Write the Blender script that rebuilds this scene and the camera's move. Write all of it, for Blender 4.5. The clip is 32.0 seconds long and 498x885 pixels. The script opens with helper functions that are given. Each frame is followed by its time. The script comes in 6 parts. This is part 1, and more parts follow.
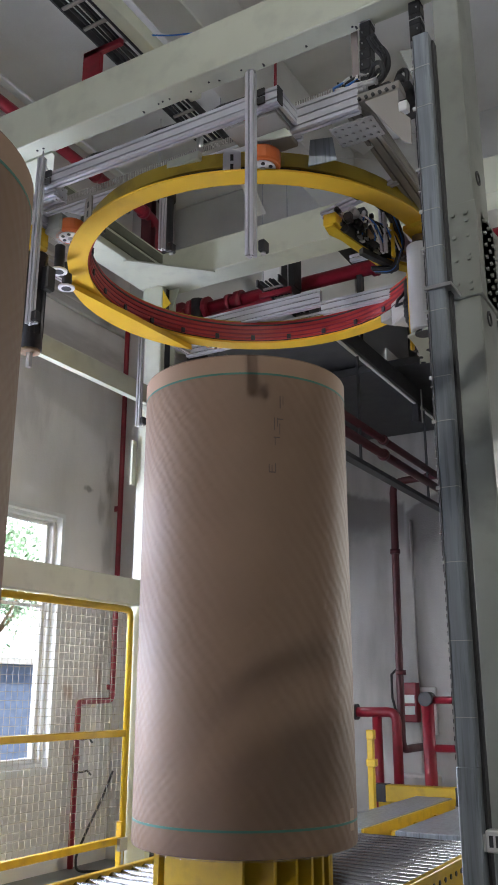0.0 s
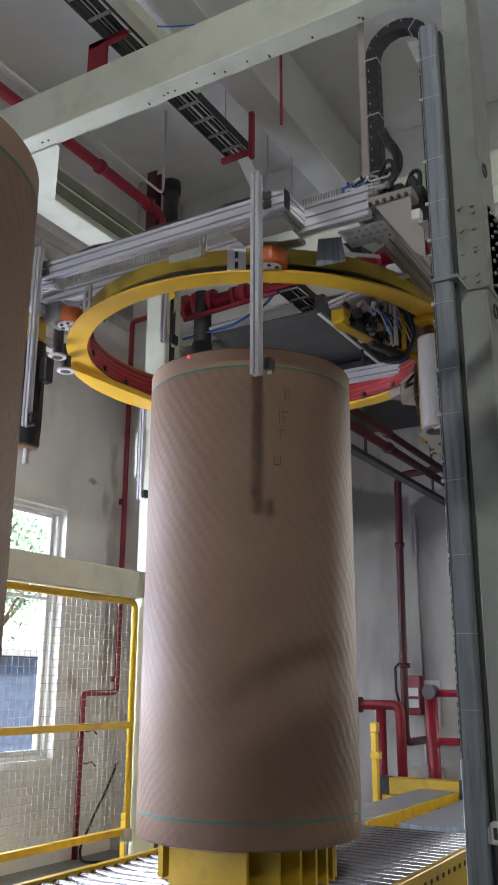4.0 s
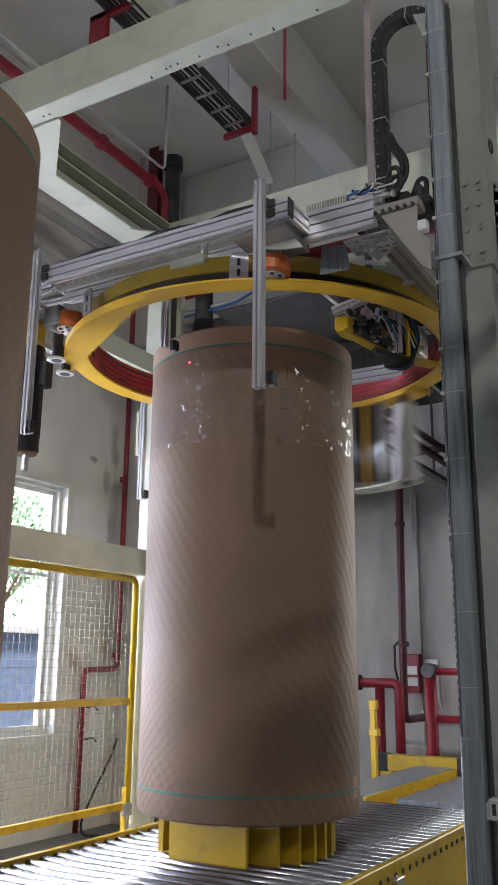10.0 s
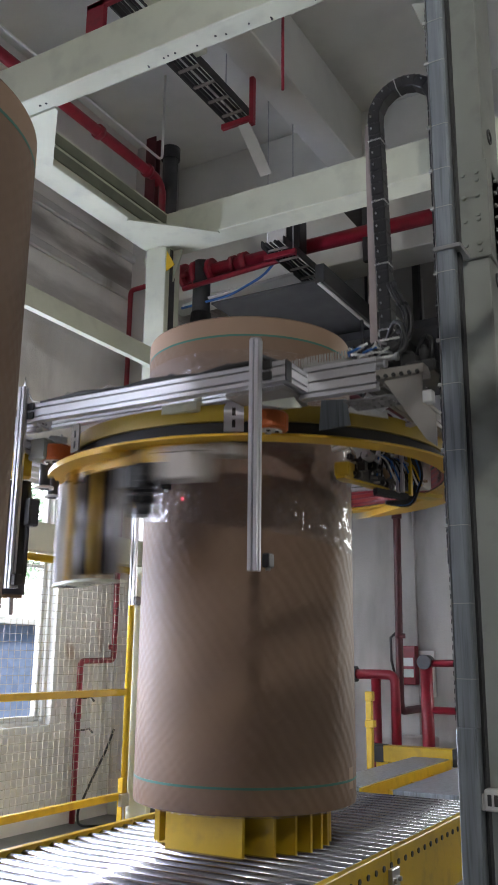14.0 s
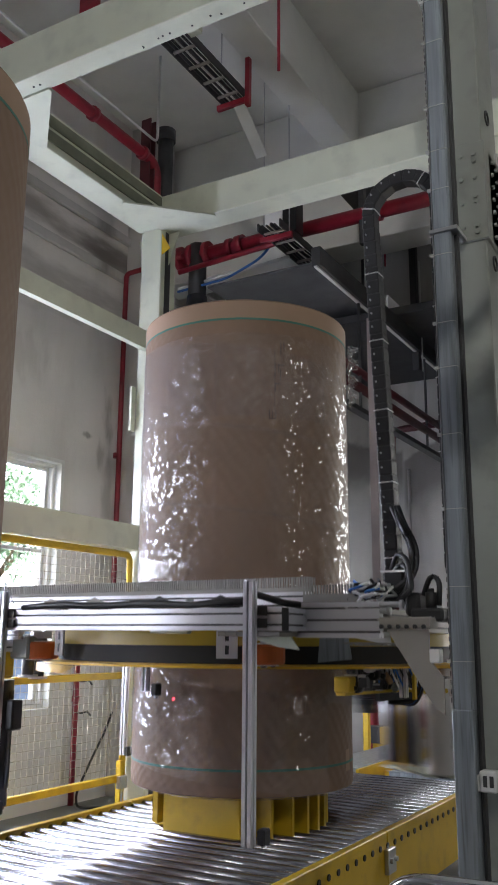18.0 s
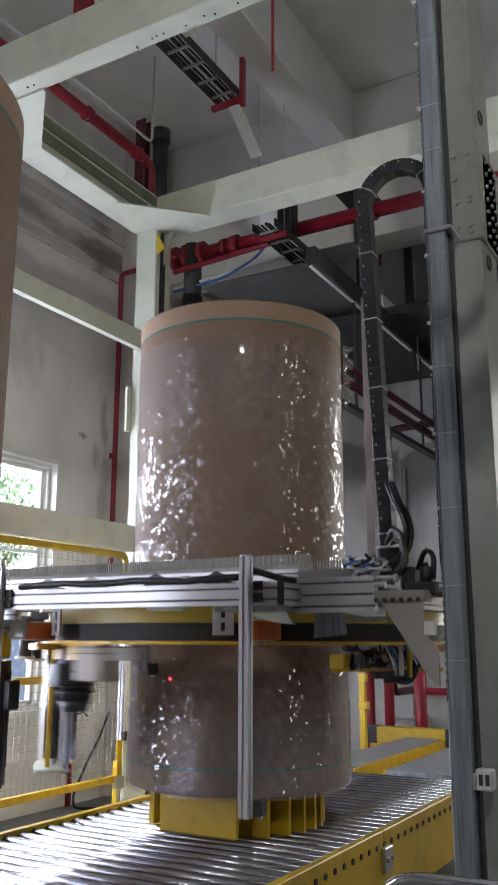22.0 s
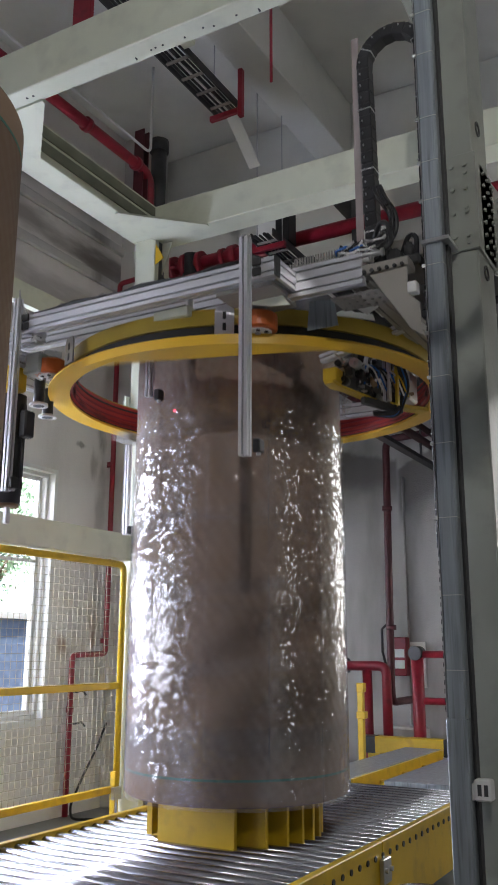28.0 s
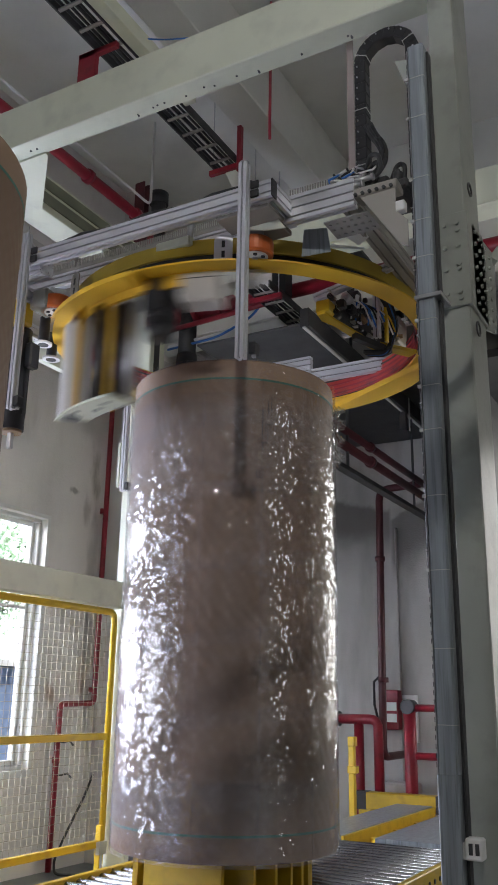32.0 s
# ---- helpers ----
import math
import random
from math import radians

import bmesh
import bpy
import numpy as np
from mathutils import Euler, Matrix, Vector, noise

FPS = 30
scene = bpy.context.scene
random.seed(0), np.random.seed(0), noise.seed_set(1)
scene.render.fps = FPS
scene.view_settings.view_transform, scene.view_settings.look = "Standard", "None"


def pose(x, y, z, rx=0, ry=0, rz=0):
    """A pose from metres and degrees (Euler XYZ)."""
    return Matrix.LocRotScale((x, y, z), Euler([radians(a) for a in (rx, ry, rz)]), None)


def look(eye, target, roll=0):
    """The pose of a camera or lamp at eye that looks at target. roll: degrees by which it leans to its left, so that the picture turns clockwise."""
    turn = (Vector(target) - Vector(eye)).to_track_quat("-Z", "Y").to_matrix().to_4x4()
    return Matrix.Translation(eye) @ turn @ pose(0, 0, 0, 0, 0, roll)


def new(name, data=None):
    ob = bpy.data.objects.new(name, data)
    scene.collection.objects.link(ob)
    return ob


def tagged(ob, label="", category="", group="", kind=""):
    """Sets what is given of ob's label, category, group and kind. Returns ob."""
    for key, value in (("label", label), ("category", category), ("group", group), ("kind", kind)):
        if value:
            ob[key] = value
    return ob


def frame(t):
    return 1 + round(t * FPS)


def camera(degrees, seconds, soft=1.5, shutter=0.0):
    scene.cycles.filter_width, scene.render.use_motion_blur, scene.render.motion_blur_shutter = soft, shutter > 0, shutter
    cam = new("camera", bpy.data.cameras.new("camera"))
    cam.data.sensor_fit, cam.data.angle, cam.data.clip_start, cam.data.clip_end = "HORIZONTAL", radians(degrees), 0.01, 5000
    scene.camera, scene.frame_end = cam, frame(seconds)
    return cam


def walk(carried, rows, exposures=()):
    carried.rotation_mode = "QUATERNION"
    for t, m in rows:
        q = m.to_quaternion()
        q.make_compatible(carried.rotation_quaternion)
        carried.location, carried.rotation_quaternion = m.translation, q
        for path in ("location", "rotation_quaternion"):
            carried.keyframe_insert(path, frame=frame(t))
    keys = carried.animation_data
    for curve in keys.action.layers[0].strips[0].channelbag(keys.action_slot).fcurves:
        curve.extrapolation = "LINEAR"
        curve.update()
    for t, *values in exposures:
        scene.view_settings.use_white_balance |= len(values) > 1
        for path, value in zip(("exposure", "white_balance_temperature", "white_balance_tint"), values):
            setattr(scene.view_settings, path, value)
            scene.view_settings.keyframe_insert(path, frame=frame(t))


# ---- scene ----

def view(x, y, z, yaw, pitch, roll):
    """Camera pose: yaw to the left of +y, pitch up, roll; degrees."""
    return pose(x, y, z, 90 + pitch, 0, yaw) @ pose(0, 0, 0, 0, 0, roll)


cam = camera(32.157, 32.0, soft=1.7, shutter=1.0)
walk(cam, [
    (0, view(2.422, -4.147, 1.439, 30.04, 16.22, 0.04)),
    (0.5, view(2.423, -4.148, 1.439, 30.07, 16.25, 0.07)),
    (1, view(2.425, -4.150, 1.438, 30.08, 16.27, 0.07)),
    (1.5, view(2.424, -4.149, 1.438, 30.14, 16.18, 0.11)),
    (2, view(2.423, -4.146, 1.438, 30.21, 16.11, 0.13)),
    (2.5, view(2.420, -4.148, 1.438, 30.25, 16.00, 0.18)),
    (3, view(2.418, -4.147, 1.437, 30.30, 15.95, 0.22)),
    (3.5, view(2.417, -4.147, 1.437, 30.29, 15.90, 0.21)),
    (5.5, view(2.409, -4.147, 1.435, 30.55, 15.21, 0.50)),
    (6, view(2.405, -4.144, 1.433, 30.56, 15.08, 0.56)),
    (6.5, view(2.405, -4.141, 1.432, 30.59, 14.84, 0.62)),
    (7, view(2.405, -4.137, 1.433, 30.57, 14.68, 0.66)),
    (7.5, view(2.404, -4.138, 1.432, 30.53, 14.64, 0.64)),
    (8, view(2.404, -4.138, 1.433, 30.51, 14.54, 0.63)),
    (8.5, view(2.404, -4.136, 1.432, 30.48, 14.47, 0.66)),
    (9, view(2.406, -4.136, 1.434, 30.43, 14.37, 0.59)),
    (9.5, view(2.407, -4.137, 1.434, 30.39, 14.33, 0.58)),
    (10, view(2.406, -4.140, 1.433, 30.35, 14.40, 0.55)),
    (10.5, view(2.407, -4.139, 1.432, 30.33, 14.43, 0.57)),
    (11, view(2.406, -4.141, 1.432, 30.29, 14.34, 0.55)),
    (11.5, view(2.405, -4.138, 1.432, 30.27, 14.11, 0.59)),
    (12, view(2.403, -4.134, 1.432, 30.25, 13.97, 0.58)),
    (12.5, view(2.404, -4.134, 1.433, 30.23, 13.99, 0.59)),
    (13, view(2.403, -4.136, 1.432, 30.18, 14.09, 0.55)),
    (13.5, view(2.403, -4.136, 1.433, 30.15, 13.99, 0.59)),
    (14, view(2.403, -4.135, 1.431, 30.14, 13.88, 0.63)),
    (14.5, view(2.402, -4.132, 1.430, 30.13, 13.76, 0.64)),
    (16.5, view(2.400, -4.127, 1.431, 30.02, 13.02, 0.62)),
    (17, view(2.402, -4.127, 1.432, 29.97, 12.85, 0.50)),
    (17.5, view(2.402, -4.128, 1.432, 29.93, 12.89, 0.49)),
    (18, view(2.402, -4.130, 1.433, 29.91, 12.81, 0.44)),
    (18.5, view(2.400, -4.126, 1.433, 29.89, 12.62, 0.37)),
    (19, view(2.400, -4.123, 1.433, 29.84, 12.58, 0.35)),
    (19.5, view(2.403, -4.125, 1.432, 29.81, 12.67, 0.32)),
    (20, view(2.404, -4.126, 1.432, 29.77, 12.77, 0.30)),
    (20.5, view(2.403, -4.127, 1.433, 29.75, 12.70, 0.28)),
    (21, view(2.402, -4.126, 1.432, 29.72, 12.62, 0.25)),
    (21.5, view(2.402, -4.127, 1.433, 29.67, 12.67, 0.23)),
    (22, view(2.407, -4.129, 1.433, 29.66, 12.80, 0.16)),
    (22.5, view(2.409, -4.130, 1.432, 29.61, 12.92, 0.15)),
    (23, view(2.408, -4.131, 1.432, 29.56, 12.94, 0.17)),
    (23.5, view(2.408, -4.133, 1.432, 29.51, 13.04, 0.12)),
    (24, view(2.409, -4.134, 1.430, 29.50, 13.18, 0.12)),
    (24.5, view(2.409, -4.136, 1.432, 29.42, 13.28, 0.10)),
    (25, view(2.411, -4.136, 1.433, 29.42, 13.37, 0.03)),
    (25.5, view(2.412, -4.137, 1.432, 29.41, 13.46, 0.06)),
    (27.5, view(2.407, -4.137, 1.432, 29.45, 13.44, 0.16)),
    (28, view(2.408, -4.134, 1.434, 29.52, 13.40, 0.16)),
    (28.5, view(2.408, -4.134, 1.434, 29.51, 13.51, 0.14)),
    (29, view(2.408, -4.134, 1.434, 29.45, 13.62, 0.15)),
    (29.5, view(2.410, -4.139, 1.437, 29.40, 13.78, 0.08)),
    (30, view(2.411, -4.145, 1.437, 29.41, 13.99, 0.09)),
    (30.5, view(2.416, -4.152, 1.440, 29.45, 14.87, 0.55)),
    (31, view(2.422, -4.158, 1.437, 29.27, 15.81, 0.89)),
    (31.5, view(2.424, -4.161, 1.436, 29.21, 16.45, 0.98)),
    (32, view(2.421, -4.154, 1.436, 29.15, 16.56, 0.94)),
], [(0, 0.6), (3, 0.6), (8, 0.55), (14, 0.52), (20, 0.52), (24, 0.54), (29, 0.44), (32, 0.44)])
# ---- world, light ----
world = bpy.data.worlds.new("sky")
scene.world = world
world.use_nodes = True
wn = world.node_tree
sky = wn.nodes.new("ShaderNodeTexSky")
sky.sky_type, sky.sun_disc = "NISHITA", False
sky.sun_elevation, sky.sun_rotation = radians(62), radians(75)
wn.links.new(sky.outputs[0], wn.nodes["Background"].inputs[0])
wn.nodes["Background"].inputs[1].default_value = 0.09
sun = new("sun", bpy.data.lights.new("sun", "SUN"))
sun.data.energy, sun.data.angle, sun.data.color = 3.5, radians(8), (1.0, 0.96, 0.9)
sun.matrix_world = look((15, 4, 30), (0, 0, 0))

ROOM_X0, ROOM_X1, ROOM_Y0, ROOM_Y1, ROOM_Z = -3.0, 9.0, -7.0, 5.5, 6.6
# openings in the window wall: y0, y1, z0, z1
WINDOWS = [(0.25, 1.79, 0.83, 3.0), (-1.1, 0.0, 0.83, 3.0), (4.2, 4.89, 0.83, 3.0), (-3.6, -2.1, 0.83, 3.0), (-6.6, -5.1, 0.83, 4.6)]
# a tall narrow opening in the east wall
EAST = [(-1.1, -0.8, 0.9, 5.4)]
# a small high opening in the south wall, behind the camera
SOUTH = (3.94, 4.16, 5.92, 6.12)
# openings in the end wall, beyond the mast
NORTH = [(1.5, 2.5, 1.2, 4.2), (7.3, 7.7, 0.9, 5.2)]


def opening_light(name, eye, target, w, h, power, colour):
    lamp = bpy.data.lights.new(name, "AREA")
    lamp.shape, lamp.size, lamp.size_y, lamp.energy, lamp.color = "RECTANGLE", w, h, power, colour
    new(name, lamp).matrix_world = look(eye, target)


# daylight through the openings in the east, north and south walls, all out of view
for (ey0, ey1, ez0, ez1), power in zip(EAST, (28,)):
    opening_light("east_daylight", (ROOM_X1 + 0.1, (ey0 + ey1) / 2, (ez0 + ez1) / 2), (0, (ey0 + ey1) / 2 + 0.5, 2.4), ey1 - ey0, ez1 - ez0, power, (1.0, 0.98, 0.93))
for (nx0, nx1, nz0, nz1), power in zip(NORTH, (90, 55)):
    opening_light("north_daylight", ((nx0 + nx1) / 2, ROOM_Y1 + 0.3, (nz0 + nz1) / 2), (-1.0, 0, 3.0), nx1 - nx0, nz1 - nz0, power, (1.0, 0.98, 0.93))
opening_light("south_daylight", (4.05, ROOM_Y0 - 0.1, 6.02), (0.3, 0, 2.0), 0.12, 0.1, 92, (1.0, 0.98, 0.93))
# and through the window bays that the camera does not see
for (wy0, wy1, wz0, wz1), power in zip(WINDOWS[1:], (150, 4, 30, 45)):
    opening_light("window_daylight", (ROOM_X0 - 0.2, (wy0 + wy1) / 2, (wz0 + wz1) / 2), (0, (wy0 + wy1) / 2 + 0.2, (wz0 + wz1) / 2), wy1 - wy0, wz1 - wz0, power, (0.75, 0.81, 1.06))


# ---- materials ----
def material(name):
    m = bpy.data.materials.new(name)
    m.use_nodes = True
    return m, m.node_tree.nodes, m.node_tree.links, m.node_tree.nodes["Principled BSDF"]


def surface(name, colour, rough=0.5, metal=0.0, vary=0.15, scale=6.0, bump=0.05, fine=120.0, dirt=None, dirt_amount=0.0, stretch=(1, 1, 1), per_object=0.0, spread=0.12):
    """Two-scale varied surface: cloudy tone, fine grain in bump and roughness, stains of another colour."""
    m, n, l, p = material(name)
    tc = n.new("ShaderNodeTexCoord")
    mp = n.new("ShaderNodeMapping")
    mp.inputs["Scale"].default_value = stretch
    l.new(tc.outputs["Object"], mp.inputs[0])
    big, small = n.new("ShaderNodeTexNoise"), n.new("ShaderNodeTexNoise")
    for t, s, d in ((big, scale, 5), (small, fine, 3)):
        t.inputs["Scale"].default_value, t.inputs["Detail"].default_value = s, d
        l.new(mp.outputs[0], t.inputs["Vector"])
    ramp = n.new("ShaderNodeMapRange")
    ramp.inputs["From Min"].default_value, ramp.inputs["From Max"].default_value = 0.3, 0.7
    ramp.inputs["To Min"].default_value, ramp.inputs["To Max"].default_value = 1 - vary, 1 + vary
    l.new(big.outputs[0], ramp.inputs[0])
    tone = ramp.outputs[0]
    if per_object:
        info, rnd, mul = n.new("ShaderNodeObjectInfo"), n.new("ShaderNodeMapRange"), n.new("ShaderNodeMath")
        rnd.inputs["To Min"].default_value, rnd.inputs["To Max"].default_value = 1 - per_object, 1 + per_object
        l.new(info.outputs["Random"], rnd.inputs[0])
        mul.operation = "MULTIPLY"
        l.new(tone, mul.inputs[0]), l.new(rnd.outputs[0], mul.inputs[1])
        tone = mul.outputs[0]
    mix = n.new("ShaderNodeVectorMath")
    mix.operation = "SCALE"
    mix.inputs[0].default_value = colour
    l.new(tone, mix.inputs["Scale"])
    out = mix.outputs[0]
    if dirt:
        spots, sr, dm = n.new("ShaderNodeTexNoise"), n.new("ShaderNodeMapRange"), n.new("ShaderNodeMix")
        spots.inputs["Scale"].default_value, spots.inputs["Detail"].default_value = scale * 2.7, 8
        l.new(mp.outputs[0], spots.inputs["Vector"])
        sr.inputs["From Min"].default_value, sr.inputs["From Max"].default_value = 0.52, 0.72
        sr.inputs["To Max"].default_value = dirt_amount
        l.new(spots.outputs[0], sr.inputs[0])
        dm.data_type = "RGBA"
        l.new(sr.outputs[0], dm.inputs["Factor"]), l.new(out, dm.inputs["A"])
        dm.inputs["B"].default_value = (*dirt, 1)
        out = dm.outputs["Result"]
    l.new(out, p.inputs["Base Color"])
    rr = n.new("ShaderNodeMapRange")
    rr.inputs["To Min"].default_value, rr.inputs["To Max"].default_value = max(rough - spread, 0.02), min(rough + spread, 1)
    l.new(small.outputs[0], rr.inputs[0]), l.new(rr.outputs[0], p.inputs["Roughness"])
    p.inputs["Metallic"].default_value = metal
    if bump:
        b = n.new("ShaderNodeBump")
        b.inputs["Strength"].default_value, b.inputs["Distance"].default_value = bump, 0.01
        l.new(small.outputs[0], b.inputs["Height"]), l.new(b.outputs[0], p.inputs["Normal"])
    return m


YELLOW = surface("yellow_paint", (0.6, 0.39, 0.014), 0.42, vary=0.1, scale=3, bump=0.04, dirt=(0.2, 0.12, 0.03), dirt_amount=0.35)
RING_YELLOW = surface("ring_yellow_paint", (0.75, 0.45, 0.03), 0.4, vary=0.06, scale=2, bump=0.02, dirt=(0.25, 0.16, 0.05), dirt_amount=0.2)
PALE_PAINT = surface("pale_grey_green_paint", (0.6, 0.62, 0.5), 0.5, vary=0.06, scale=2, bump=0.02, dirt=(0.3, 0.31, 0.27), dirt_amount=0.3)
GREY_PAINT = surface("grey_steel_paint", (0.31, 0.325, 0.29), 0.34, vary=0.1, scale=2, bump=0.03, dirt=(0.1, 0.105, 0.09), dirt_amount=0.4)
BLUE_GREY = surface("blue_grey_sheet", (0.27, 0.3, 0.325), 0.36, fine=25, metal=0.3, vary=0.22, scale=4, bump=0.02, dirt=(0.13, 0.145, 0.155), dirt_amount=0.75, stretch=(8, 8, 0.35))
ALU = surface("aluminium_profile", (0.68, 0.68, 0.72), 0.34, metal=0.5, vary=0.05, scale=3, bump=0.01)
STEEL = surface("zinc_steel", (0.5, 0.5, 0.51), 0.35, metal=0.9, vary=0.1, scale=9, bump=0.03)
ROLLER = surface("conveyor_roller_steel", (0.42, 0.42, 0.47), 0.25, metal=0.95, vary=0.05, scale=3, bump=0, fine=3, per_object=0.12, spread=0.03)
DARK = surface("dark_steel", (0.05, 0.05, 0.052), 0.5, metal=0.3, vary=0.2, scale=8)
BLACK = surface("black_plastic", (0.018, 0.018, 0.02), 0.42, vary=0.15, scale=12)
RUBBER = surface("black_belt", (0.02, 0.02, 0.02), 0.7, vary=0.2, scale=10)
RED_PIPE = surface("red_pipe_paint", (0.26, 0.013, 0.028), 0.4, vary=0.15, scale=5, bump=0.03, dirt=(0.07, 0.015, 0.015), dirt_amount=0.4)
# pipe red with shade put into the colour; also the drain's dark red channel
SHADE_MAROON = surface("shade_darkened_maroon_paint", (0.075, 0.011, 0.016), 0.45, vary=0.15, scale=5, bump=0.03, dirt=(0.03, 0.01, 0.01), dirt_amount=0.4)
RED_STRIP = surface("red_liner", (0.42, 0.035, 0.03), 0.45, vary=0.15, scale=6, stretch=(1, 1, 3))
ORANGE = surface("orange_urethane", (0.6, 0.14, 0.03), 0.35, vary=0.1, scale=8)
WHITE = surface("white_enamel", (0.75, 0.75, 0.73), 0.4, vary=0.05, scale=5)
FILM_ROLL = surface("wound_stretch_film", (0.66, 0.65, 0.64), 0.45, vary=0.04, scale=8, bump=0.02, stretch=(1, 1, 0.3))
SPOOL_BLACK = surface("rubber_coated_roller", (0.03, 0.027, 0.03), 0.25, vary=0.1, scale=8)
WALL_TIE = surface("aged_tie_plastic", (0.5, 0.5, 0.48), 0.5, vary=0.05, scale=5)
# dark tone for the shade inside profile grooves
SLOT_SHADE = surface("slot_shade_paint", (0.1, 0.1, 0.105), 0.5, vary=0.1, scale=9)
CORE = surface("cardboard_core", (0.3, 0.2, 0.12), 0.8)
CABLE_BLUE = surface("blue_hose", (0.03, 0.15, 0.5), 0.4)
TREE_LEAF = surface("tree_leaves", (0.1, 0.19, 0.08), 0.6, vary=0.4, scale=9)
TREE_LEAF.node_tree.nodes["Principled BSDF"].inputs["Transmission Weight"].default_value = 0.55


def concrete(name, base, stain, stain_amount, z_streak=0.25):
    m, n, l, p = material(name)
    tc, mp = n.new("ShaderNodeTexCoord"), n.new("ShaderNodeMapping")
    mp.inputs["Scale"].default_value = (1, 1, z_streak)
    l.new(tc.outputs["Object"], mp.inputs[0])
    cloud, streak, grain, pock = (n.new("ShaderNodeTexNoise") for _ in range(4))
    for t, s, d, v in ((cloud, 0.9, 6, tc.outputs["Object"]), (streak, 2.6, 8, mp.outputs[0]), (grain, 60, 4, tc.outputs["Object"]), (pock, 14, 6, tc.outputs["Object"])):
        t.inputs["Scale"].default_value, t.inputs["Detail"].default_value = s, d
        l.new(v, t.inputs["Vector"])
    m1, m2 = n.new("ShaderNodeMix"), n.new("ShaderNodeMix")
    r1, r2 = n.new("ShaderNodeMapRange"), n.new("ShaderNodeMapRange")
    r1.inputs["From Min"].default_value, r1.inputs["From Max"].default_value = 0.35, 0.7
    r2.inputs["From Min"].default_value, r2.inputs["From Max"].default_value, r2.inputs["To Max"].default_value = 0.5, 0.75, stain_amount
    l.new(cloud.outputs[0], r1.inputs[0]), l.new(streak.outputs[0], r2.inputs[0])
    for mx in (m1, m2):
        mx.data_type = "RGBA"
    l.new(r1.outputs[0], m1.inputs["Factor"])
    m1.inputs["A"].default_value, m1.inputs["B"].default_value = (*base, 1), (*[c * 0.82 for c in base], 1)
    l.new(r2.outputs[0], m2.inputs["Factor"]), l.new(m1.outputs["Result"], m2.inputs["A"])
    m2.inputs["B"].default_value = (*stain, 1)
    l.new(m2.outputs["Result"], p.inputs["Base Color"])
    p.inputs["Roughness"].default_value = 0.85
    add, b = n.new("ShaderNodeMath"), n.new("ShaderNodeBump")
    l.new(grain.outputs[0], add.inputs[0]), l.new(pock.outputs[0], add.inputs[1])
    b.inputs["Strength"].default_value, b.inputs["Distance"].default_value = 0.25, 0.01
    l.new(add.outputs[0], b.inputs["Height"]), l.new(b.outputs[0], p.inputs["Normal"])
    return m


WALL = concrete("stained_wall_plaster", (0.86, 0.83, 0.8), (0.5, 0.46, 0.43), 0.4)


def wall_stains(m, spots):
    """Blots of rust and dirt at places on the wall: y, z, half width, half height, colour, amount."""
    n, l = m.node_tree.nodes, m.node_tree.links
    p = n["Principled BSDF"]
    out = p.inputs["Base Color"].links[0].from_socket
    tc, sep, rag = n.new("ShaderNodeTexCoord"), n.new("ShaderNodeSeparateXYZ"), n.new("ShaderNodeTexNoise")
    mp = n.new("ShaderNodeMapping")
    mp.inputs["Scale"].default_value = (1, 1, 0.35)
    l.new(tc.outputs["Object"], sep.inputs[0]), l.new(tc.outputs["Object"], mp.inputs[0]), l.new(mp.outputs[0], rag.inputs["Vector"])
    rag.inputs["Scale"].default_value, rag.inputs["Detail"].default_value = 9.0, 7
    wide, smear = n.new("ShaderNodeMapping"), n.new("ShaderNodeTexNoise")
    wide.inputs["Scale"].default_value = (1, 0.35, 1.6)
    wide.inputs["Rotation"].default_value = (radians(-9), 0, 0)
    smear.inputs["Scale"].default_value, smear.inputs["Detail"].default_value = 3.0, 4
    l.new(tc.outputs["Object"], wide.inputs[0]), l.new(wide.outputs[0], smear.inputs["Vector"])
    for y, z, ry, rz, colour, amount in spots:
        a, b, sq, add, mr, mx = n.new("ShaderNodeMath"), n.new("ShaderNodeMath"), n.new("ShaderNodeCombineXYZ"), n.new("ShaderNodeMath"), n.new("ShaderNodeMapRange"), n.new("ShaderNodeMix")
        for k, src, c, r in ((a, 1, y, ry), (b, 2, z, rz)):
            k.operation = "MULTIPLY_ADD"
            k.inputs[1].default_value, k.inputs[2].default_value = 1 / r, -c / r
            l.new(sep.outputs[src], k.inputs[0])
        l.new(a.outputs[0], sq.inputs[0]), l.new(b.outputs[0], sq.inputs[1])
        size = n.new("ShaderNodeVectorMath")
        size.operation = "LENGTH"
        l.new(sq.outputs[0], size.inputs[0])
        add.operation = "MULTIPLY_ADD"
        add.inputs[1].default_value = 2.2
        l.new((smear if ry > 0.5 else rag).outputs[0], add.inputs[0]), l.new(size.outputs["Value"], add.inputs[2])
        mr.interpolation_type = "SMOOTHSTEP"
        for key, v in (("From Min", 1.2), ("From Max", 2.1), ("To Min", amount), ("To Max", 0.0)):
            mr.inputs[key].default_value = v
        l.new(add.outputs[0], mr.inputs[0])
        mx.data_type = "RGBA"
        mx.inputs["B"].default_value = (*colour, 1)
        l.new(mr.outputs[0], mx.inputs["Factor"]), l.new(out, mx.inputs["A"])
        out = mx.outputs["Result"]
    l.new(out, p.inputs["Base Color"])


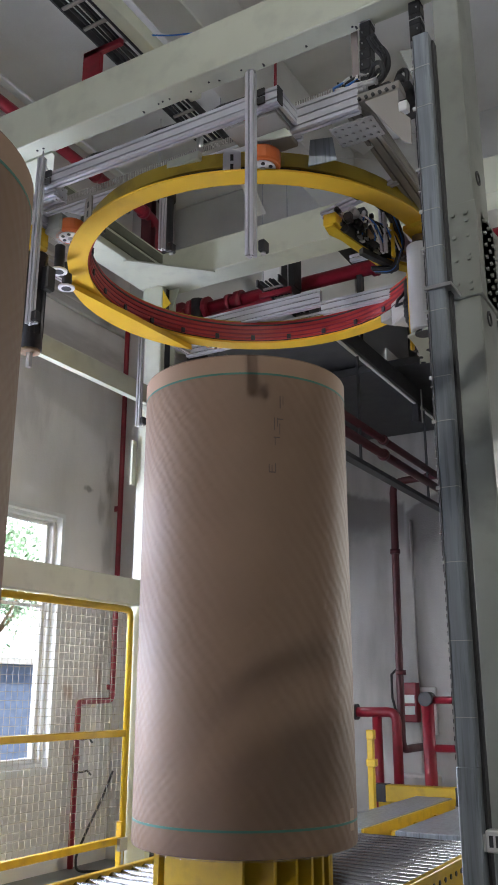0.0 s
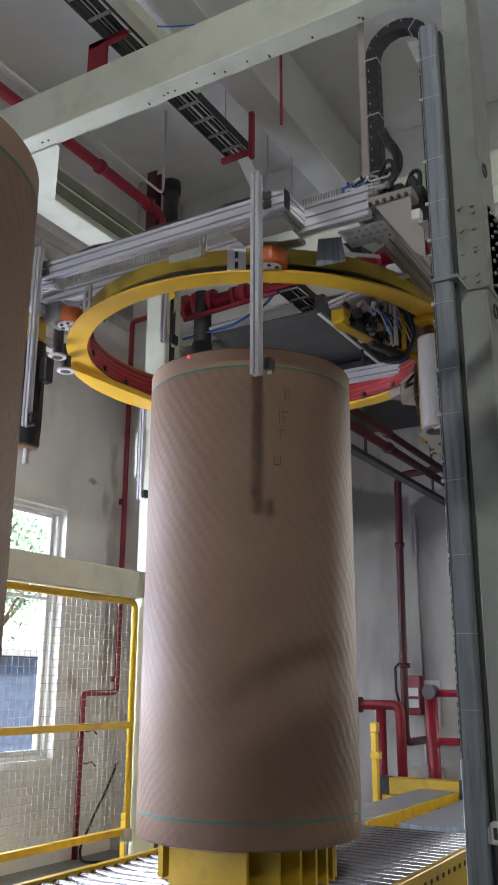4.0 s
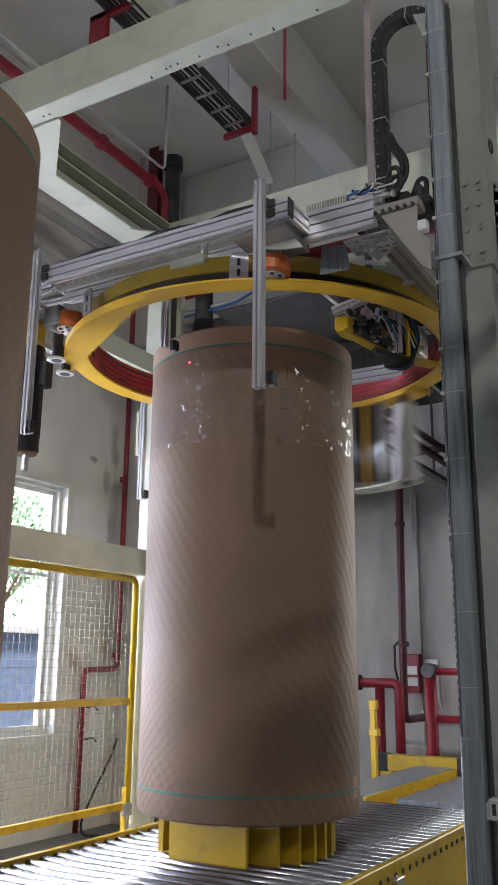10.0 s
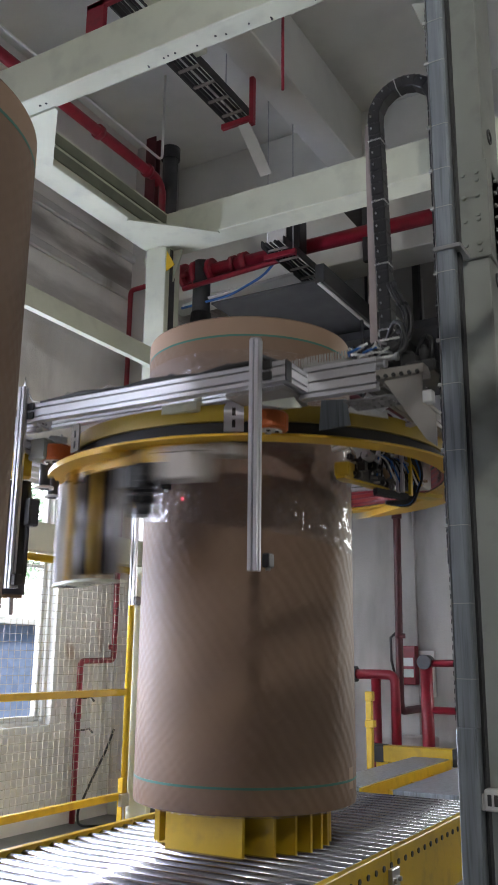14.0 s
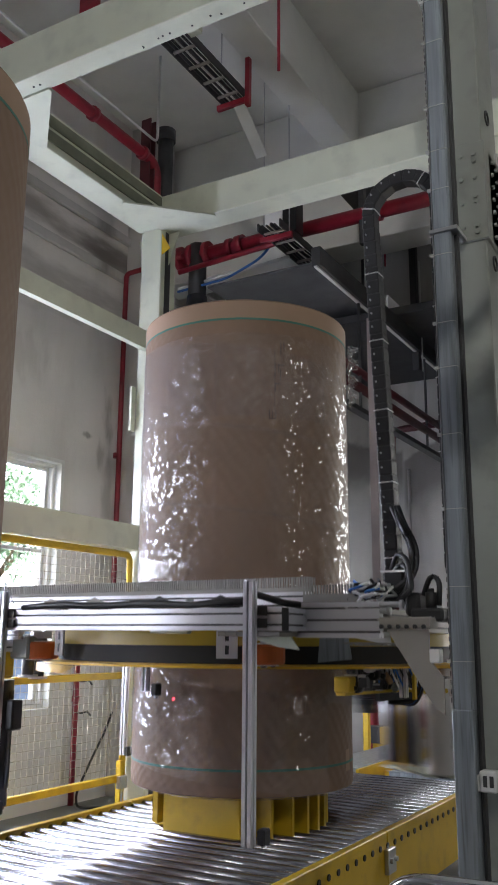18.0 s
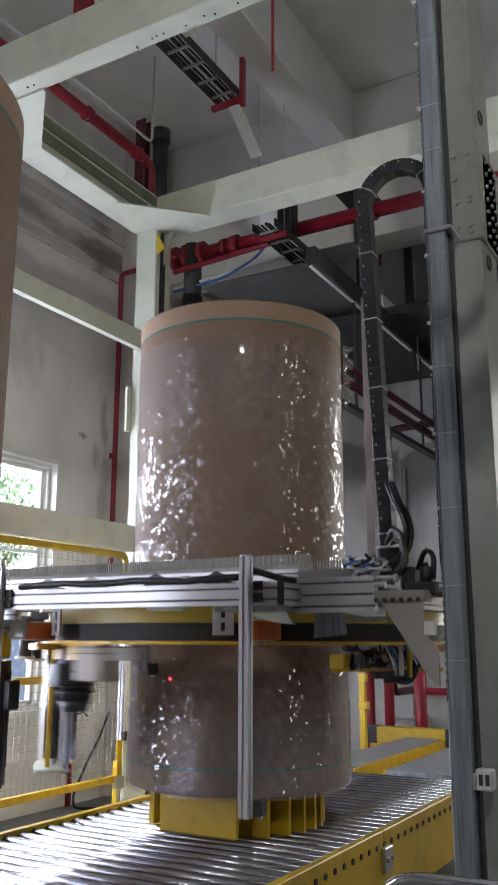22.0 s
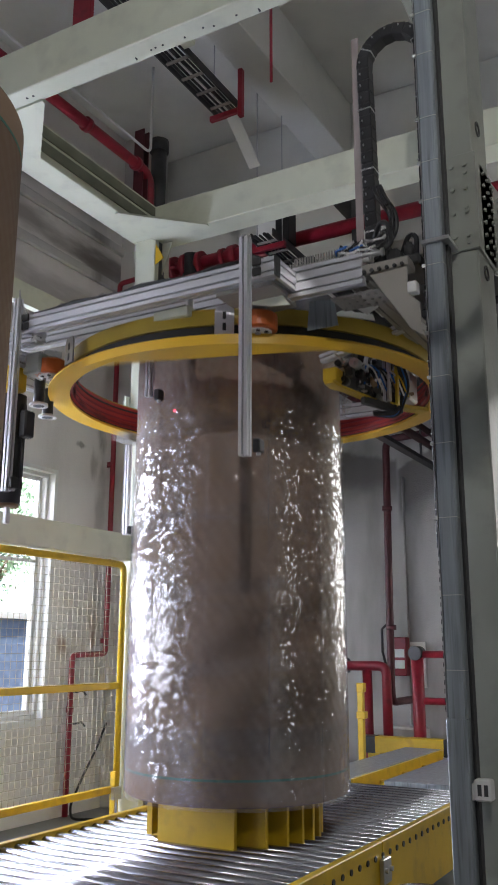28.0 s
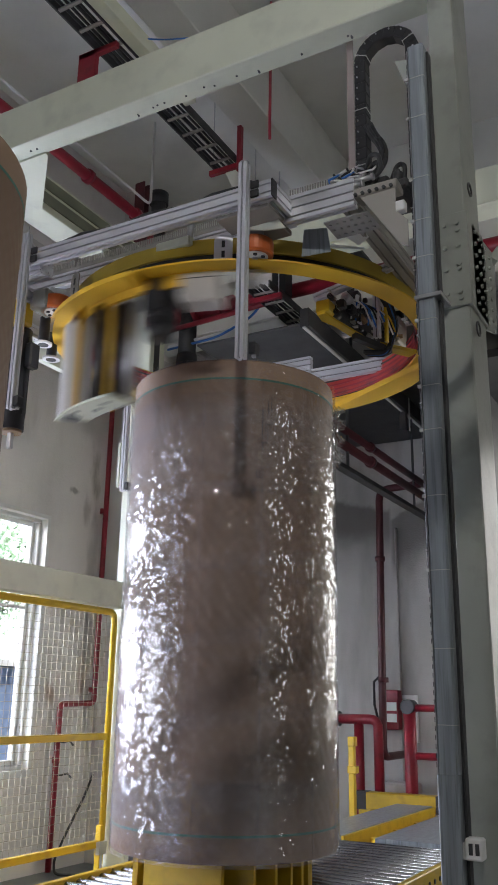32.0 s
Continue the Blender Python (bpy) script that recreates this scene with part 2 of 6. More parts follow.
wall_stains(WALL, [(2.02, 1.45, 0.12, 0.14, (0.3, 0.15, 0.07), 0.7), (2.42, 1.55, 0.07, 0.2, (0.32, 0.16, 0.08), 0.6), (2.15, 3.34, 0.1, 0.035, (0.1, 0.09, 0.08), 0.6), (2.42, 3.6, 0.1, 0.3, (0.2, 0.18, 0.15), 0.6), (2.35, 3.2, 0.12, 0.2, (0.22, 0.19, 0.16), 0.5), (1.2, 5.33, 2.2, 0.2, (0.22, 0.19, 0.17), 0.75), (2.6, 5.3, 0.9, 0.3, (0.16, 0.14, 0.13), 0.7), (1.4, 4.7, 2.2, 0.3, (0.3, 0.27, 0.25), 0.6), (0.6, 5.8, 2.6, 0.2, (0.24, 0.22, 0.2), 0.5), (2.45, 2.6, 0.1, 1.1, (0.35, 0.33, 0.31), 0.4), (1.2, 3.9, 0.5, 0.3, (0.45, 0.42, 0.4), 0.35)])
WALL_GREY = concrete("grey_wall_plaster", (0.62, 0.6, 0.58), (0.22, 0.19, 0.17), 0.85)
END_WALL = concrete("sooted_end_wall_plaster", (0.57, 0.56, 0.54), (0.26, 0.25, 0.23), 0.7)


def soot(m):
    """Dark soot bands with ragged edges across the end wall, sloping to both sides of a line."""
    n, l = m.node_tree.nodes, m.node_tree.links
    p = n["Principled BSDF"]
    clean = p.inputs["Base Color"].links[0].from_socket
    tc, sep, rag = n.new("ShaderNodeTexCoord"), n.new("ShaderNodeSeparateXYZ"), n.new("ShaderNodeTexNoise")
    l.new(tc.outputs["Object"], sep.inputs[0]), l.new(tc.outputs["Object"], rag.inputs["Vector"])
    rag.inputs["Scale"].default_value, rag.inputs["Detail"].default_value = 3.0, 6

    def calc(op, a, b):
        k = n.new("ShaderNodeMath")
        k.operation = op
        for i, v in enumerate((a, b)):
            if hasattr(v, "is_linked"):
                l.new(v, k.inputs[i])
            else:
                k.inputs[i].default_value = v
        return k.outputs[0]

    def step(v, lo, hi, a, b):
        k = n.new("ShaderNodeMapRange")
        k.interpolation_type = "SMOOTHSTEP"
        for key, val in (("From Min", lo), ("From Max", hi), ("To Min", a), ("To Max", b)):
            k.inputs[key].default_value = val
        l.new(v, k.inputs[0])
        return k.outputs[0]

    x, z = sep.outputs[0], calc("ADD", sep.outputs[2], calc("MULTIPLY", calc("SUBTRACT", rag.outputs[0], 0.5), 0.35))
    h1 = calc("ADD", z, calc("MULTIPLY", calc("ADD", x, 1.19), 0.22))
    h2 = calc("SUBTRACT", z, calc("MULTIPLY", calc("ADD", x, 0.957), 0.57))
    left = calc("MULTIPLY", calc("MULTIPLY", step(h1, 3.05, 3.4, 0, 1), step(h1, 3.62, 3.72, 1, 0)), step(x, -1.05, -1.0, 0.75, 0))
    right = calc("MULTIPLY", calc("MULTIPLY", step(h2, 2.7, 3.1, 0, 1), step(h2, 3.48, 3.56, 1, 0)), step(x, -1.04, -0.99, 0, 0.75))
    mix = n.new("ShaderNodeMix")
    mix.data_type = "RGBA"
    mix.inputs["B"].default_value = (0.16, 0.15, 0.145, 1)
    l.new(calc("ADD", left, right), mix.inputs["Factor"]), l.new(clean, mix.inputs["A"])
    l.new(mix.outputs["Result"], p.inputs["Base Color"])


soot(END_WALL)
CEILING = concrete("ceiling_concrete", (0.8, 0.8, 0.76), (0.58, 0.58, 0.55), 0.35, 1.0)
# for the unseen closing walls: dark so that little light bounces back
BOUNCE_CUT_WALL = concrete("bounce_cutting_wall", (0.14, 0.135, 0.13), (0.08, 0.08, 0.08), 0.4)
FLOOR = concrete("floor_concrete", (0.28, 0.28, 0.27), (0.14, 0.14, 0.14), 0.5, 1.0)


def paper():
    """Brown kraft paper with soft diagonal winding bands and dents under the skin."""
    m, n, l, p = material("kraft_paper")
    tc = n.new("ShaderNodeTexCoord")
    sep, ang, cyl_v = n.new("ShaderNodeSeparateXYZ"), n.new("ShaderNodeMath"), n.new("ShaderNodeCombineXYZ")
    l.new(tc.outputs["Object"], sep.inputs[0])
    ang.operation = "ARCTAN2"
    l.new(sep.outputs[1], ang.inputs[0]), l.new(sep.outputs[0], ang.inputs[1])
    l.new(ang.outputs[0], cyl_v.inputs[0]), l.new(sep.outputs[2], cyl_v.inputs[1])
    cloud, fibre = n.new("ShaderNodeTexNoise"), n.new("ShaderNodeTexNoise")
    ridges = []
    for angle, size, bend in ((55, 5.6, 3.6), (-40, 7.5, 3.6)):
        turn, band = n.new("ShaderNodeMapping"), n.new("ShaderNodeTexWave")
        turn.inputs["Rotation"].default_value = (0, 0, radians(angle))
        turn.inputs["Scale"].default_value = (0.575, 1.0, 1)
        l.new(cyl_v.outputs[0], turn.inputs[0])
        band.bands_direction = "Y"
        band.inputs["Scale"].default_value, band.inputs["Distortion"].default_value, band.inputs["Detail"].default_value = size, bend, 2.0
        band.inputs["Detail Scale"].default_value = 1.2
        l.new(turn.outputs[0], band.inputs["Vector"])
        ridges.append(band)
    both = n.new("ShaderNodeMath")
    both.operation = "MULTIPLY_ADD"
    both.inputs[1].default_value = 0.7
    l.new(ridges[1].outputs["Fac"], both.inputs[0]), l.new(ridges[0].outputs["Fac"], both.inputs[2])
    cloud.inputs["Scale"].default_value, cloud.inputs["Detail"].default_value = 1.6, 4
    l.new(tc.outputs["Object"], cloud.inputs["Vector"])
    fibre.inputs["Scale"].default_value, fibre.inputs["Detail"].default_value = 90, 4
    l.new(tc.outputs["Object"], fibre.inputs["Vector"])
    ramp = n.new("ShaderNodeValToRGB")
    ramp.color_ramp.elements[0].position, ramp.color_ramp.elements[1].position = 0.3, 0.7
    ramp.color_ramp.elements[0].color, ramp.color_ramp.elements[1].color = (0.205, 0.134, 0.09, 1), (0.248, 0.164, 0.112, 1)
    l.new(cloud.outputs[0], ramp.inputs[0])
    l.new(ramp.outputs[0], p.inputs["Base Color"])
    p.inputs["Roughness"].default_value = 0.58
    p.inputs["Specular IOR Level"].default_value = 0.32
    b1, b2 = n.new("ShaderNodeBump"), n.new("ShaderNodeBump")
    b1.inputs["Strength"].default_value, b1.inputs["Distance"].default_value = 0.22, 0.006
    b2.inputs["Strength"].default_value, b2.inputs["Distance"].default_value = 0.06, 0.004
    l.new(both.outputs[0], b1.inputs["Height"]), l.new(fibre.outputs[0], b2.inputs["Height"])
    l.new(b1.outputs[0], b2.inputs["Normal"]), l.new(b2.outputs[0], p.inputs["Normal"])
    return m


PAPER = paper()
PAPER_END = surface("paper_roll_end_band", (0.34, 0.225, 0.15), 0.6, vary=0.08, scale=3, bump=0.05)
BOX_PALE = surface("pale_box_paint", (0.5, 0.47, 0.43), 0.5, vary=0.06, scale=4)
RIM_OLIVE = surface("worn_rim_paint", (0.42, 0.3, 0.03), 0.38, vary=0.12, scale=3, bump=0.02, dirt=(0.12, 0.09, 0.03), dirt_amount=0.5)
BOX_GREY = surface("taupe_box_paint", (0.3, 0.28, 0.25), 0.5, vary=0.06, scale=4)
DUCT_GREY = surface("grey_duct_plastic", (0.3, 0.29, 0.27), 0.55, vary=0.06, scale=6)
GREEN_LINE = surface("green_tape_line", (0.05, 0.17, 0.13), 0.5)
INK = surface("ink_mark", (0.1, 0.07, 0.055), 0.7)


def film_material():
    """Clear crinkled stretch film: mostly transparent, sharp crinkled gloss, faint haze."""
    m = bpy.data.materials.new("stretch_film")
    m.use_nodes = True
    n, l = m.node_tree.nodes, m.node_tree.links
    n.clear()
    out, mix, mix2 = n.new("ShaderNodeOutputMaterial"), n.new("ShaderNodeMixShader"), n.new("ShaderNodeMixShader")
    clear, gloss, haze = n.new("ShaderNodeBsdfTransparent"), n.new("ShaderNodeBsdfGlossy"), n.new("ShaderNodeBsdfDiffuse")
    clear.inputs[0].default_value, haze.inputs[0].default_value = (0.995, 0.995, 1.0, 1), (0.8, 0.8, 0.88, 1)
    gloss.inputs["Roughness"].default_value = 0.03
    tc, mp, info, shift = n.new("ShaderNodeTexCoord"), n.new("ShaderNodeMapping"), n.new("ShaderNodeObjectInfo"), n.new("ShaderNodeVectorMath")
    shift.operation = "MULTIPLY_ADD"
    shift.inputs[1].default_value = (0, 9.0, 0)
    l.new(info.outputs["Random"], shift.inputs[0]), l.new(tc.outputs["Object"], shift.inputs[2]), l.new(shift.outputs[0], mp.inputs[0])
    # creased facets of two sizes tilt the gloss
    mp.inputs["Scale"].default_value = (1, 1, 1.3)
    face = n.new("ShaderNodeNewGeometry").outputs["Normal"]
    for size, tilt in ((15.0, 0.15), (36.0, 0.22)):
        cell, mid, add = n.new("ShaderNodeTexVoronoi"), n.new("ShaderNodeVectorMath"), n.new("ShaderNodeVectorMath")
        cell.inputs["Scale"].default_value = size
        mid.operation, add.operation = "SUBTRACT", "MULTIPLY_ADD"
        mid.inputs[1].default_value, add.inputs[1].default_value = (0.5, 0.5, 0.5), (tilt, tilt, tilt)
        l.new(mp.outputs[0], cell.inputs["Vector"]), l.new(cell.outputs["Color"], mid.inputs[0])
        l.new(mid.outputs[0], add.inputs[0]), l.new(face, add.inputs[2])
        face = add.outputs[0]
    unit, swell, bump = n.new("ShaderNodeVectorMath"), n.new("ShaderNodeTexNoise"), n.new("ShaderNodeBump")
    unit.operation = "NORMALIZE"
    l.new(face, unit.inputs[0])
    swell.inputs["Scale"].default_value, swell.inputs["Detail"].default_value = 9, 2
    bump.inputs["Strength"].default_value, bump.inputs["Distance"].default_value = 0.15, 0.006
    l.new(mp.outputs[0], swell.inputs["Vector"]), l.new(swell.outputs[0], bump.inputs["Height"]), l.new(unit.outputs[0], bump.inputs["Normal"])
    l.new(bump.outputs[0], gloss.inputs["Normal"])
    fr, frm = n.new("ShaderNodeFresnel"), n.new("ShaderNodeMapRange")
    fr.inputs["IOR"].default_value = 1.5
    l.new(bump.outputs[0], fr.inputs["Normal"])
    frm.inputs["To Min"].default_value, frm.inputs["To Max"].default_value = 0.05, 0.38
    l.new(fr.outputs[0], frm.inputs[0])
    l.new(frm.outputs[0], mix.inputs[0])
    # haze in upright streaks
    hz, tall, hr = n.new("ShaderNodeTexNoise"), n.new("ShaderNodeMapping"), n.new("ShaderNodeMapRange")
    tall.inputs["Scale"].default_value = (1, 1, 0.12)
    hz.inputs["Scale"].default_value, hz.inputs["Detail"].default_value = 14, 4
    l.new(shift.outputs[0], tall.inputs[0]), l.new(tall.outputs[0], hz.inputs["Vector"]), l.new(hz.outputs[0], hr.inputs[0])
    for key, v in (("From Min", 0.35), ("From Max", 0.75), ("To Min", 0.02), ("To Max", 0.08)):
        hr.inputs[key].default_value = v
    l.new(hr.outputs[0], mix2.inputs[0])
    l.new(clear.outputs[0], mix2.inputs[1]), l.new(haze.outputs[0], mix2.inputs[2])
    l.new(mix2.outputs[0], mix.inputs[1]), l.new(gloss.outputs[0], mix.inputs[2])
    l.new(mix.outputs[0], out.inputs[0])
    return m


FILM = film_material()


def glow(name, colour, strength):
    m, n, l, p = material(name)
    p.inputs["Base Color"].default_value = (*colour, 1)
    p.inputs["Emission Color"].default_value, p.inputs["Emission Strength"].default_value = (*colour, 1), strength
    return m


LASER = glow("red_laser_dot", (1.0, 0.05, 0.08), 3.0)
OUTSIDE = glow("overcast_outside", (0.86, 0.9, 1.0), 8.0)


# ---- mesh helpers ----
def box(bm, x0, x1, y0, y1, z0, z1, bevel=0.0):
    vs = [bm.verts.new((x, y, z)) for x in (x0, x1) for y in (y0, y1) for z in (z0, z1)]
    quads = ((0, 1, 3, 2), (4, 6, 7, 5), (0, 4, 5, 1), (2, 3, 7, 6), (0, 2, 6, 4), (1, 5, 7, 3))
    fs = [bm.faces.new([vs[i] for i in q]) for q in quads]
    if bevel:
        es = list({e for f in fs for e in f.edges})
        bmesh.ops.bevel(bm, geom=es, offset=bevel, segments=1, affect="EDGES", profile=0.5)
    return bm


def frame_axes(p0, p1):
    a = (Vector(p1) - Vector(p0)).normalized()
    u = Vector((0, 0, 1)) if abs(a.z) < 0.9 else Vector((0, 1, 0))
    s = a.cross(u).normalized()
    return a, s, s.cross(a)


def rod(bm, p0, p1, r, seg=12, r1=None, cap=True, smooth=True):
    """A round bar from p0 to p1."""
    a, s, u = frame_axes(p0, p1)
    rings = []
    for p, rr in ((Vector(p0), r), (Vector(p1), r if r1 is None else r1)):
        rings.append([bm.verts.new(p + rr * (math.cos(k) * s + math.sin(k) * u)) for k in (2 * math.pi * i / seg for i in range(seg))])
    for i in range(seg):
        f = bm.faces.new((rings[0][i], rings[0][(i + 1) % seg], rings[1][(i + 1) % seg], rings[1][i]))
        f.smooth = smooth
    if cap:
        bm.faces.new(rings[0][::-1]), bm.faces.new(rings[1])
    return bm


def hose(bm, pts, r, seg=8, cap=True):
    """A bent round tube through the points."""
    pts = [Vector(p) for p in pts]
    rings = []
    ref = None
    for i, p in enumerate(pts):
        d = (pts[min(i + 1, len(pts) - 1)] - pts[max(i - 1, 0)]).normalized()
        if ref is None:
            ref = d.orthogonal().normalized()
        ref = (ref - d * ref.dot(d)).normalized()
        v = d.cross(ref)
        rings.append([bm.verts.new(p + r * (math.cos(2 * math.pi * k / seg) * ref + math.sin(2 * math.pi * k / seg) * v)) for k in range(seg)])
    for a, b in zip(rings, rings[1:]):
        for k in range(seg):
            bm.faces.new((a[k], a[(k + 1) % seg], b[(k + 1) % seg], b[k])).smooth = True
    if cap:
        bm.faces.new(rings[0][::-1]), bm.faces.new(rings[-1])
    return bm


def arc_points(pts, r, n=5):
    """Rounds the corners of a line of points with radius r."""
    pts = [Vector(p) for p in pts]
    out = [pts[0]]
    for a, b, c in zip(pts, pts[1:], pts[2:]):
        p, q = b + (a - b).normalized() * r, b + (c - b).normalized() * r
        for i in range(n + 1):
            t = i / n
            out.append((1 - t) ** 2 * p + 2 * t * (1 - t) * b + t * t * q)
    return out + [pts[-1]]


def extrude(bm, outline, p0, p1, up=None):
    """Pushes a closed outline (across, up) from p0 to p1."""
    a, s, u = frame_axes(p0, p1)
    r0 = [bm.verts.new(Vector(p0) + x * s + y * u) for x, y in outline]
    r1 = [bm.verts.new(Vector(p1) + x * s + y * u) for x, y in outline]
    k = len(outline)
    for i in range(k):
        bm.faces.new((r0[i], r0[(i + 1) % k], r1[(i + 1) % k], r1[i]))
    bm.faces.new(r0[::-1]), bm.faces.new(r1)
    bmesh.ops.recalc_face_normals(bm, faces=bm.faces[:])
    return bm


def slot_outline(w, h, nw=1, nh=2, slot=0.008, deep=0.011):
    """Cross-section of a slotted aluminium profile, w across and h high."""
    pts = []
    sides = (((-w / 2, -h / 2), (w / 2, -h / 2), nw), ((w / 2, -h / 2), (w / 2, h / 2), nh), ((w / 2, h / 2), (-w / 2, h / 2), nw), ((-w / 2, h / 2), (-w / 2, -h / 2), nh))
    for (ax, ay), (bx, by), cnt in sides:
        length = math.hypot(bx - ax, by - ay)
        dx, dy = (bx - ax) / length, (by - ay) / length
        nx, ny = -dy, dx
        pts.append((ax, ay))
        for i in range(cnt):
            c = length * (i + 0.5) / cnt
            for o, d in ((-slot / 2, 0), (-slot / 2, deep), (slot / 2, deep), (slot / 2, 0)):
                pts.append((ax + dx * (c + o) + nx * d, ay + dy * (c + o) + ny * d))
    return pts


def plate(bm, pts, normal_axis, t0, t1):
    """A flat plate: outline in the two other axes, thick from t0 to t1 on normal_axis (0, 1, 2)."""
    def at(p, t):
        v = list(p)
        v.insert(normal_axis, t)
        return v
    a = [bm.verts.new(at(p, t0)) for p in pts]
    b = [bm.verts.new(at(p, t1)) for p in pts]
    k = len(pts)
    for i in range(k):
        bm.faces.new((a[i], a[(i + 1) % k], b[(i + 1) % k], b[i]))
    bm.faces.new(a[::-1]), bm.faces.new(b)
    bmesh.ops.recalc_face_normals(bm, faces=bm.faces[:])
    return bm


def lathe(bm, profile, seg=64, a0=0.0, a1=360.0, smooth=False, closed=True):
    """Turns a closed (radius, z) outline about z."""
    full = abs(a1 - a0) >= 359.9
    cnt = seg if full else seg + 1
    rings = []
    for i in range(cnt):
        k = radians(a0 + (a1 - a0) * i / seg)
        rings.append([bm.verts.new((r * math.cos(k), r * math.sin(k), z)) for r, z in profile])
    m = len(profile)
    for i in range(seg):
        a, b = rings[i], rings[(i + 1) % cnt]
        for j in range(m if closed else m - 1):
            f = bm.faces.new((a[j], b[j], b[(j + 1) % m], a[(j + 1) % m]))
            f.smooth = smooth
    if not full and closed:
        bm.faces.new(rings[0]), bm.faces.new(rings[-1][::-1])
    bmesh.ops.recalc_face_normals(bm, faces=bm.faces[:])
    return bm


def B():
    return bmesh.new()


def part(name, bm, mat, parent=None, label=""):
    """Links a bmesh as one mesh object, under a thing or a part if given; edges over 34 degrees stay sharp."""
    for e in bm.edges:
        if len(e.link_faces) == 2 and e.calc_face_angle(0.0) > 0.6:
            e.smooth = False
    me = bpy.data.meshes.new(name)
    bm.to_mesh(me)
    bm.free()
    me.materials.append(mat)
    ob = new(name, me)
    if parent is not None:
        ob.parent = parent
    if label:
        tagged(ob, label)
    return ob


def thing(name, label, category, group="", kind="", at=(0, 0, 0)):
    ob = new(name)
    ob.location = at
    return tagged(ob, label, category, group, kind)


def again(name, ob, parent, m):
    """Another piece on the same mesh."""
    o = new(name, ob.data)
    o.parent = parent
    o.matrix_local = m
    return o


# ---- the hall ----
def hall():
    bm = B()
    box(bm, ROOM_X0 - 3, ROOM_X1 + 1, ROOM_Y0 - 3, ROOM_Y1 + 1, -0.2, 0)
    tagged(part("floor", bm, FLOOR), "grey worn concrete factory floor", "floor", kind="structure")
    # window wall with through openings
    bm = B()
    xs = (ROOM_X0 - 0.24, ROOM_X0)
    edge = ROOM_Y0
    for y0, y1, z0, z1 in sorted(WINDOWS):
        box(bm, *xs, edge, y0, 0, ROOM_Z + 0.3)
        box(bm, *xs, y0, y1, 0, z0)
        box(bm, *xs, y0, y1, z1, ROOM_Z + 0.3)
        edge = y1
    box(bm, *xs, edge, ROOM_Y1 + 0.24, 0, ROOM_Z + 0.3)
    tagged(part("wall_west", bm, WALL), "stained pale plaster wall with tall windows", "wall", kind="structure")
    bm = B()
    ys = (ROOM_Y1, ROOM_Y1 + 0.24)
    edge = ROOM_X0
    for x0, x1, z0, z1 in NORTH:
        box(bm, edge, x0, *ys, 0, ROOM_Z + 0.3)
        box(bm, x0, x1, *ys, 0, z0)
        box(bm, x0, x1, *ys, z1, ROOM_Z + 0.3)
        edge = x1
    box(bm, edge, ROOM_X1, *ys, 0, ROOM_Z + 0.3)
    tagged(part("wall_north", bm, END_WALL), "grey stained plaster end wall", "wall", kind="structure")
    bm = B()
    xs = (ROOM_X1, ROOM_X1 + 0.24)
    edge = ROOM_Y0
    for y0, y1, z0, z1 in EAST:
        box(bm, *xs, edge, y0, 0, ROOM_Z + 0.3)
        box(bm, *xs, y0, y1, 0, z0)
        box(bm, *xs, y0, y1, z1, ROOM_Z + 0.3)
        edge = y1
    box(bm, *xs, edge, ROOM_Y1 + 0.24, 0, ROOM_Z + 0.3)
    tagged(part("wall_east", bm, BOUNCE_CUT_WALL), "plain unseen closing wall, dark to cut bounce light", "wall", kind="structure")
    bm = B()
    sx0, sx1, sz0, sz1 = SOUTH
    box(bm, ROOM_X0 - 0.24, sx0, ROOM_Y0 - 0.24, ROOM_Y0, 0, ROOM_Z + 0.3)
    box(bm, sx1, ROOM_X1 + 0.24, ROOM_Y0 - 0.24, ROOM_Y0, 0, ROOM_Z + 0.3)
    box(bm, sx0, sx1, ROOM_Y0 - 0.24, ROOM_Y0, 0, sz0)
    box(bm, sx0, sx1, ROOM_Y0 - 0.24, ROOM_Y0, sz1, ROOM_Z + 0.3)
    tagged(part("wall_south", bm, BOUNCE_CUT_WALL), "unseen closing wall, dark to cut bounce light, with a small high opening", "wall", kind="structure")
    bm = B()
    box(bm, ROOM_X0 - 0.24, ROOM_X1 + 0.24, ROOM_Y0 - 0.24, ROOM_Y1 + 0.24, ROOM_Z + 0.3, ROOM_Z + 0.5)
    tagged(part("ceiling", bm, CEILING), "grey concrete ceiling slab", "ceiling", kind="structure")
    for x in (-0.72, 2.6, 5.9):
        bm = B()
        box(bm, x - 0.16, x + 0.16, ROOM_Y0, ROOM_Y1, 6.25, ROOM_Z + 0.297, 0.01)
        tagged(part("ceiling_beam", bm, CEILING), "long grey concrete ceiling beam", "beam", kind="structure")
    for y in (3.4, -2.2):
        bm = B()
        box(bm, ROOM_X0, ROOM_X1, y - 0.2, y + 0.2, 5.25 if y > 0 else 6.1, ROOM_Z + 0.294, 0.01)
        tagged(part("ceiling_beam", bm, CEILING), "wide grey concrete cross beam under the ceiling", "beam", kind="structure")
    # ledges along the window wall
    for z, d, h in ((5.06, 0.05, 0.1), (5.5, 0.05, 0.1)):
        bm = B()
        box(bm, ROOM_X0, ROOM_X0 + d, ROOM_Y0, ROOM_Y1, z, z + h, 0.012)
        tagged(part("wall_ledge", bm, WALL_GREY), "grey plastered ledge along the wall", "ledge", kind="structure")
    # far corner pilaster
    bm = B()
    box(bm, ROOM_X0, ROOM_X0 + 0.25, 2.62, 3.1, 0, ROOM_Z + 0.3, 0.01)
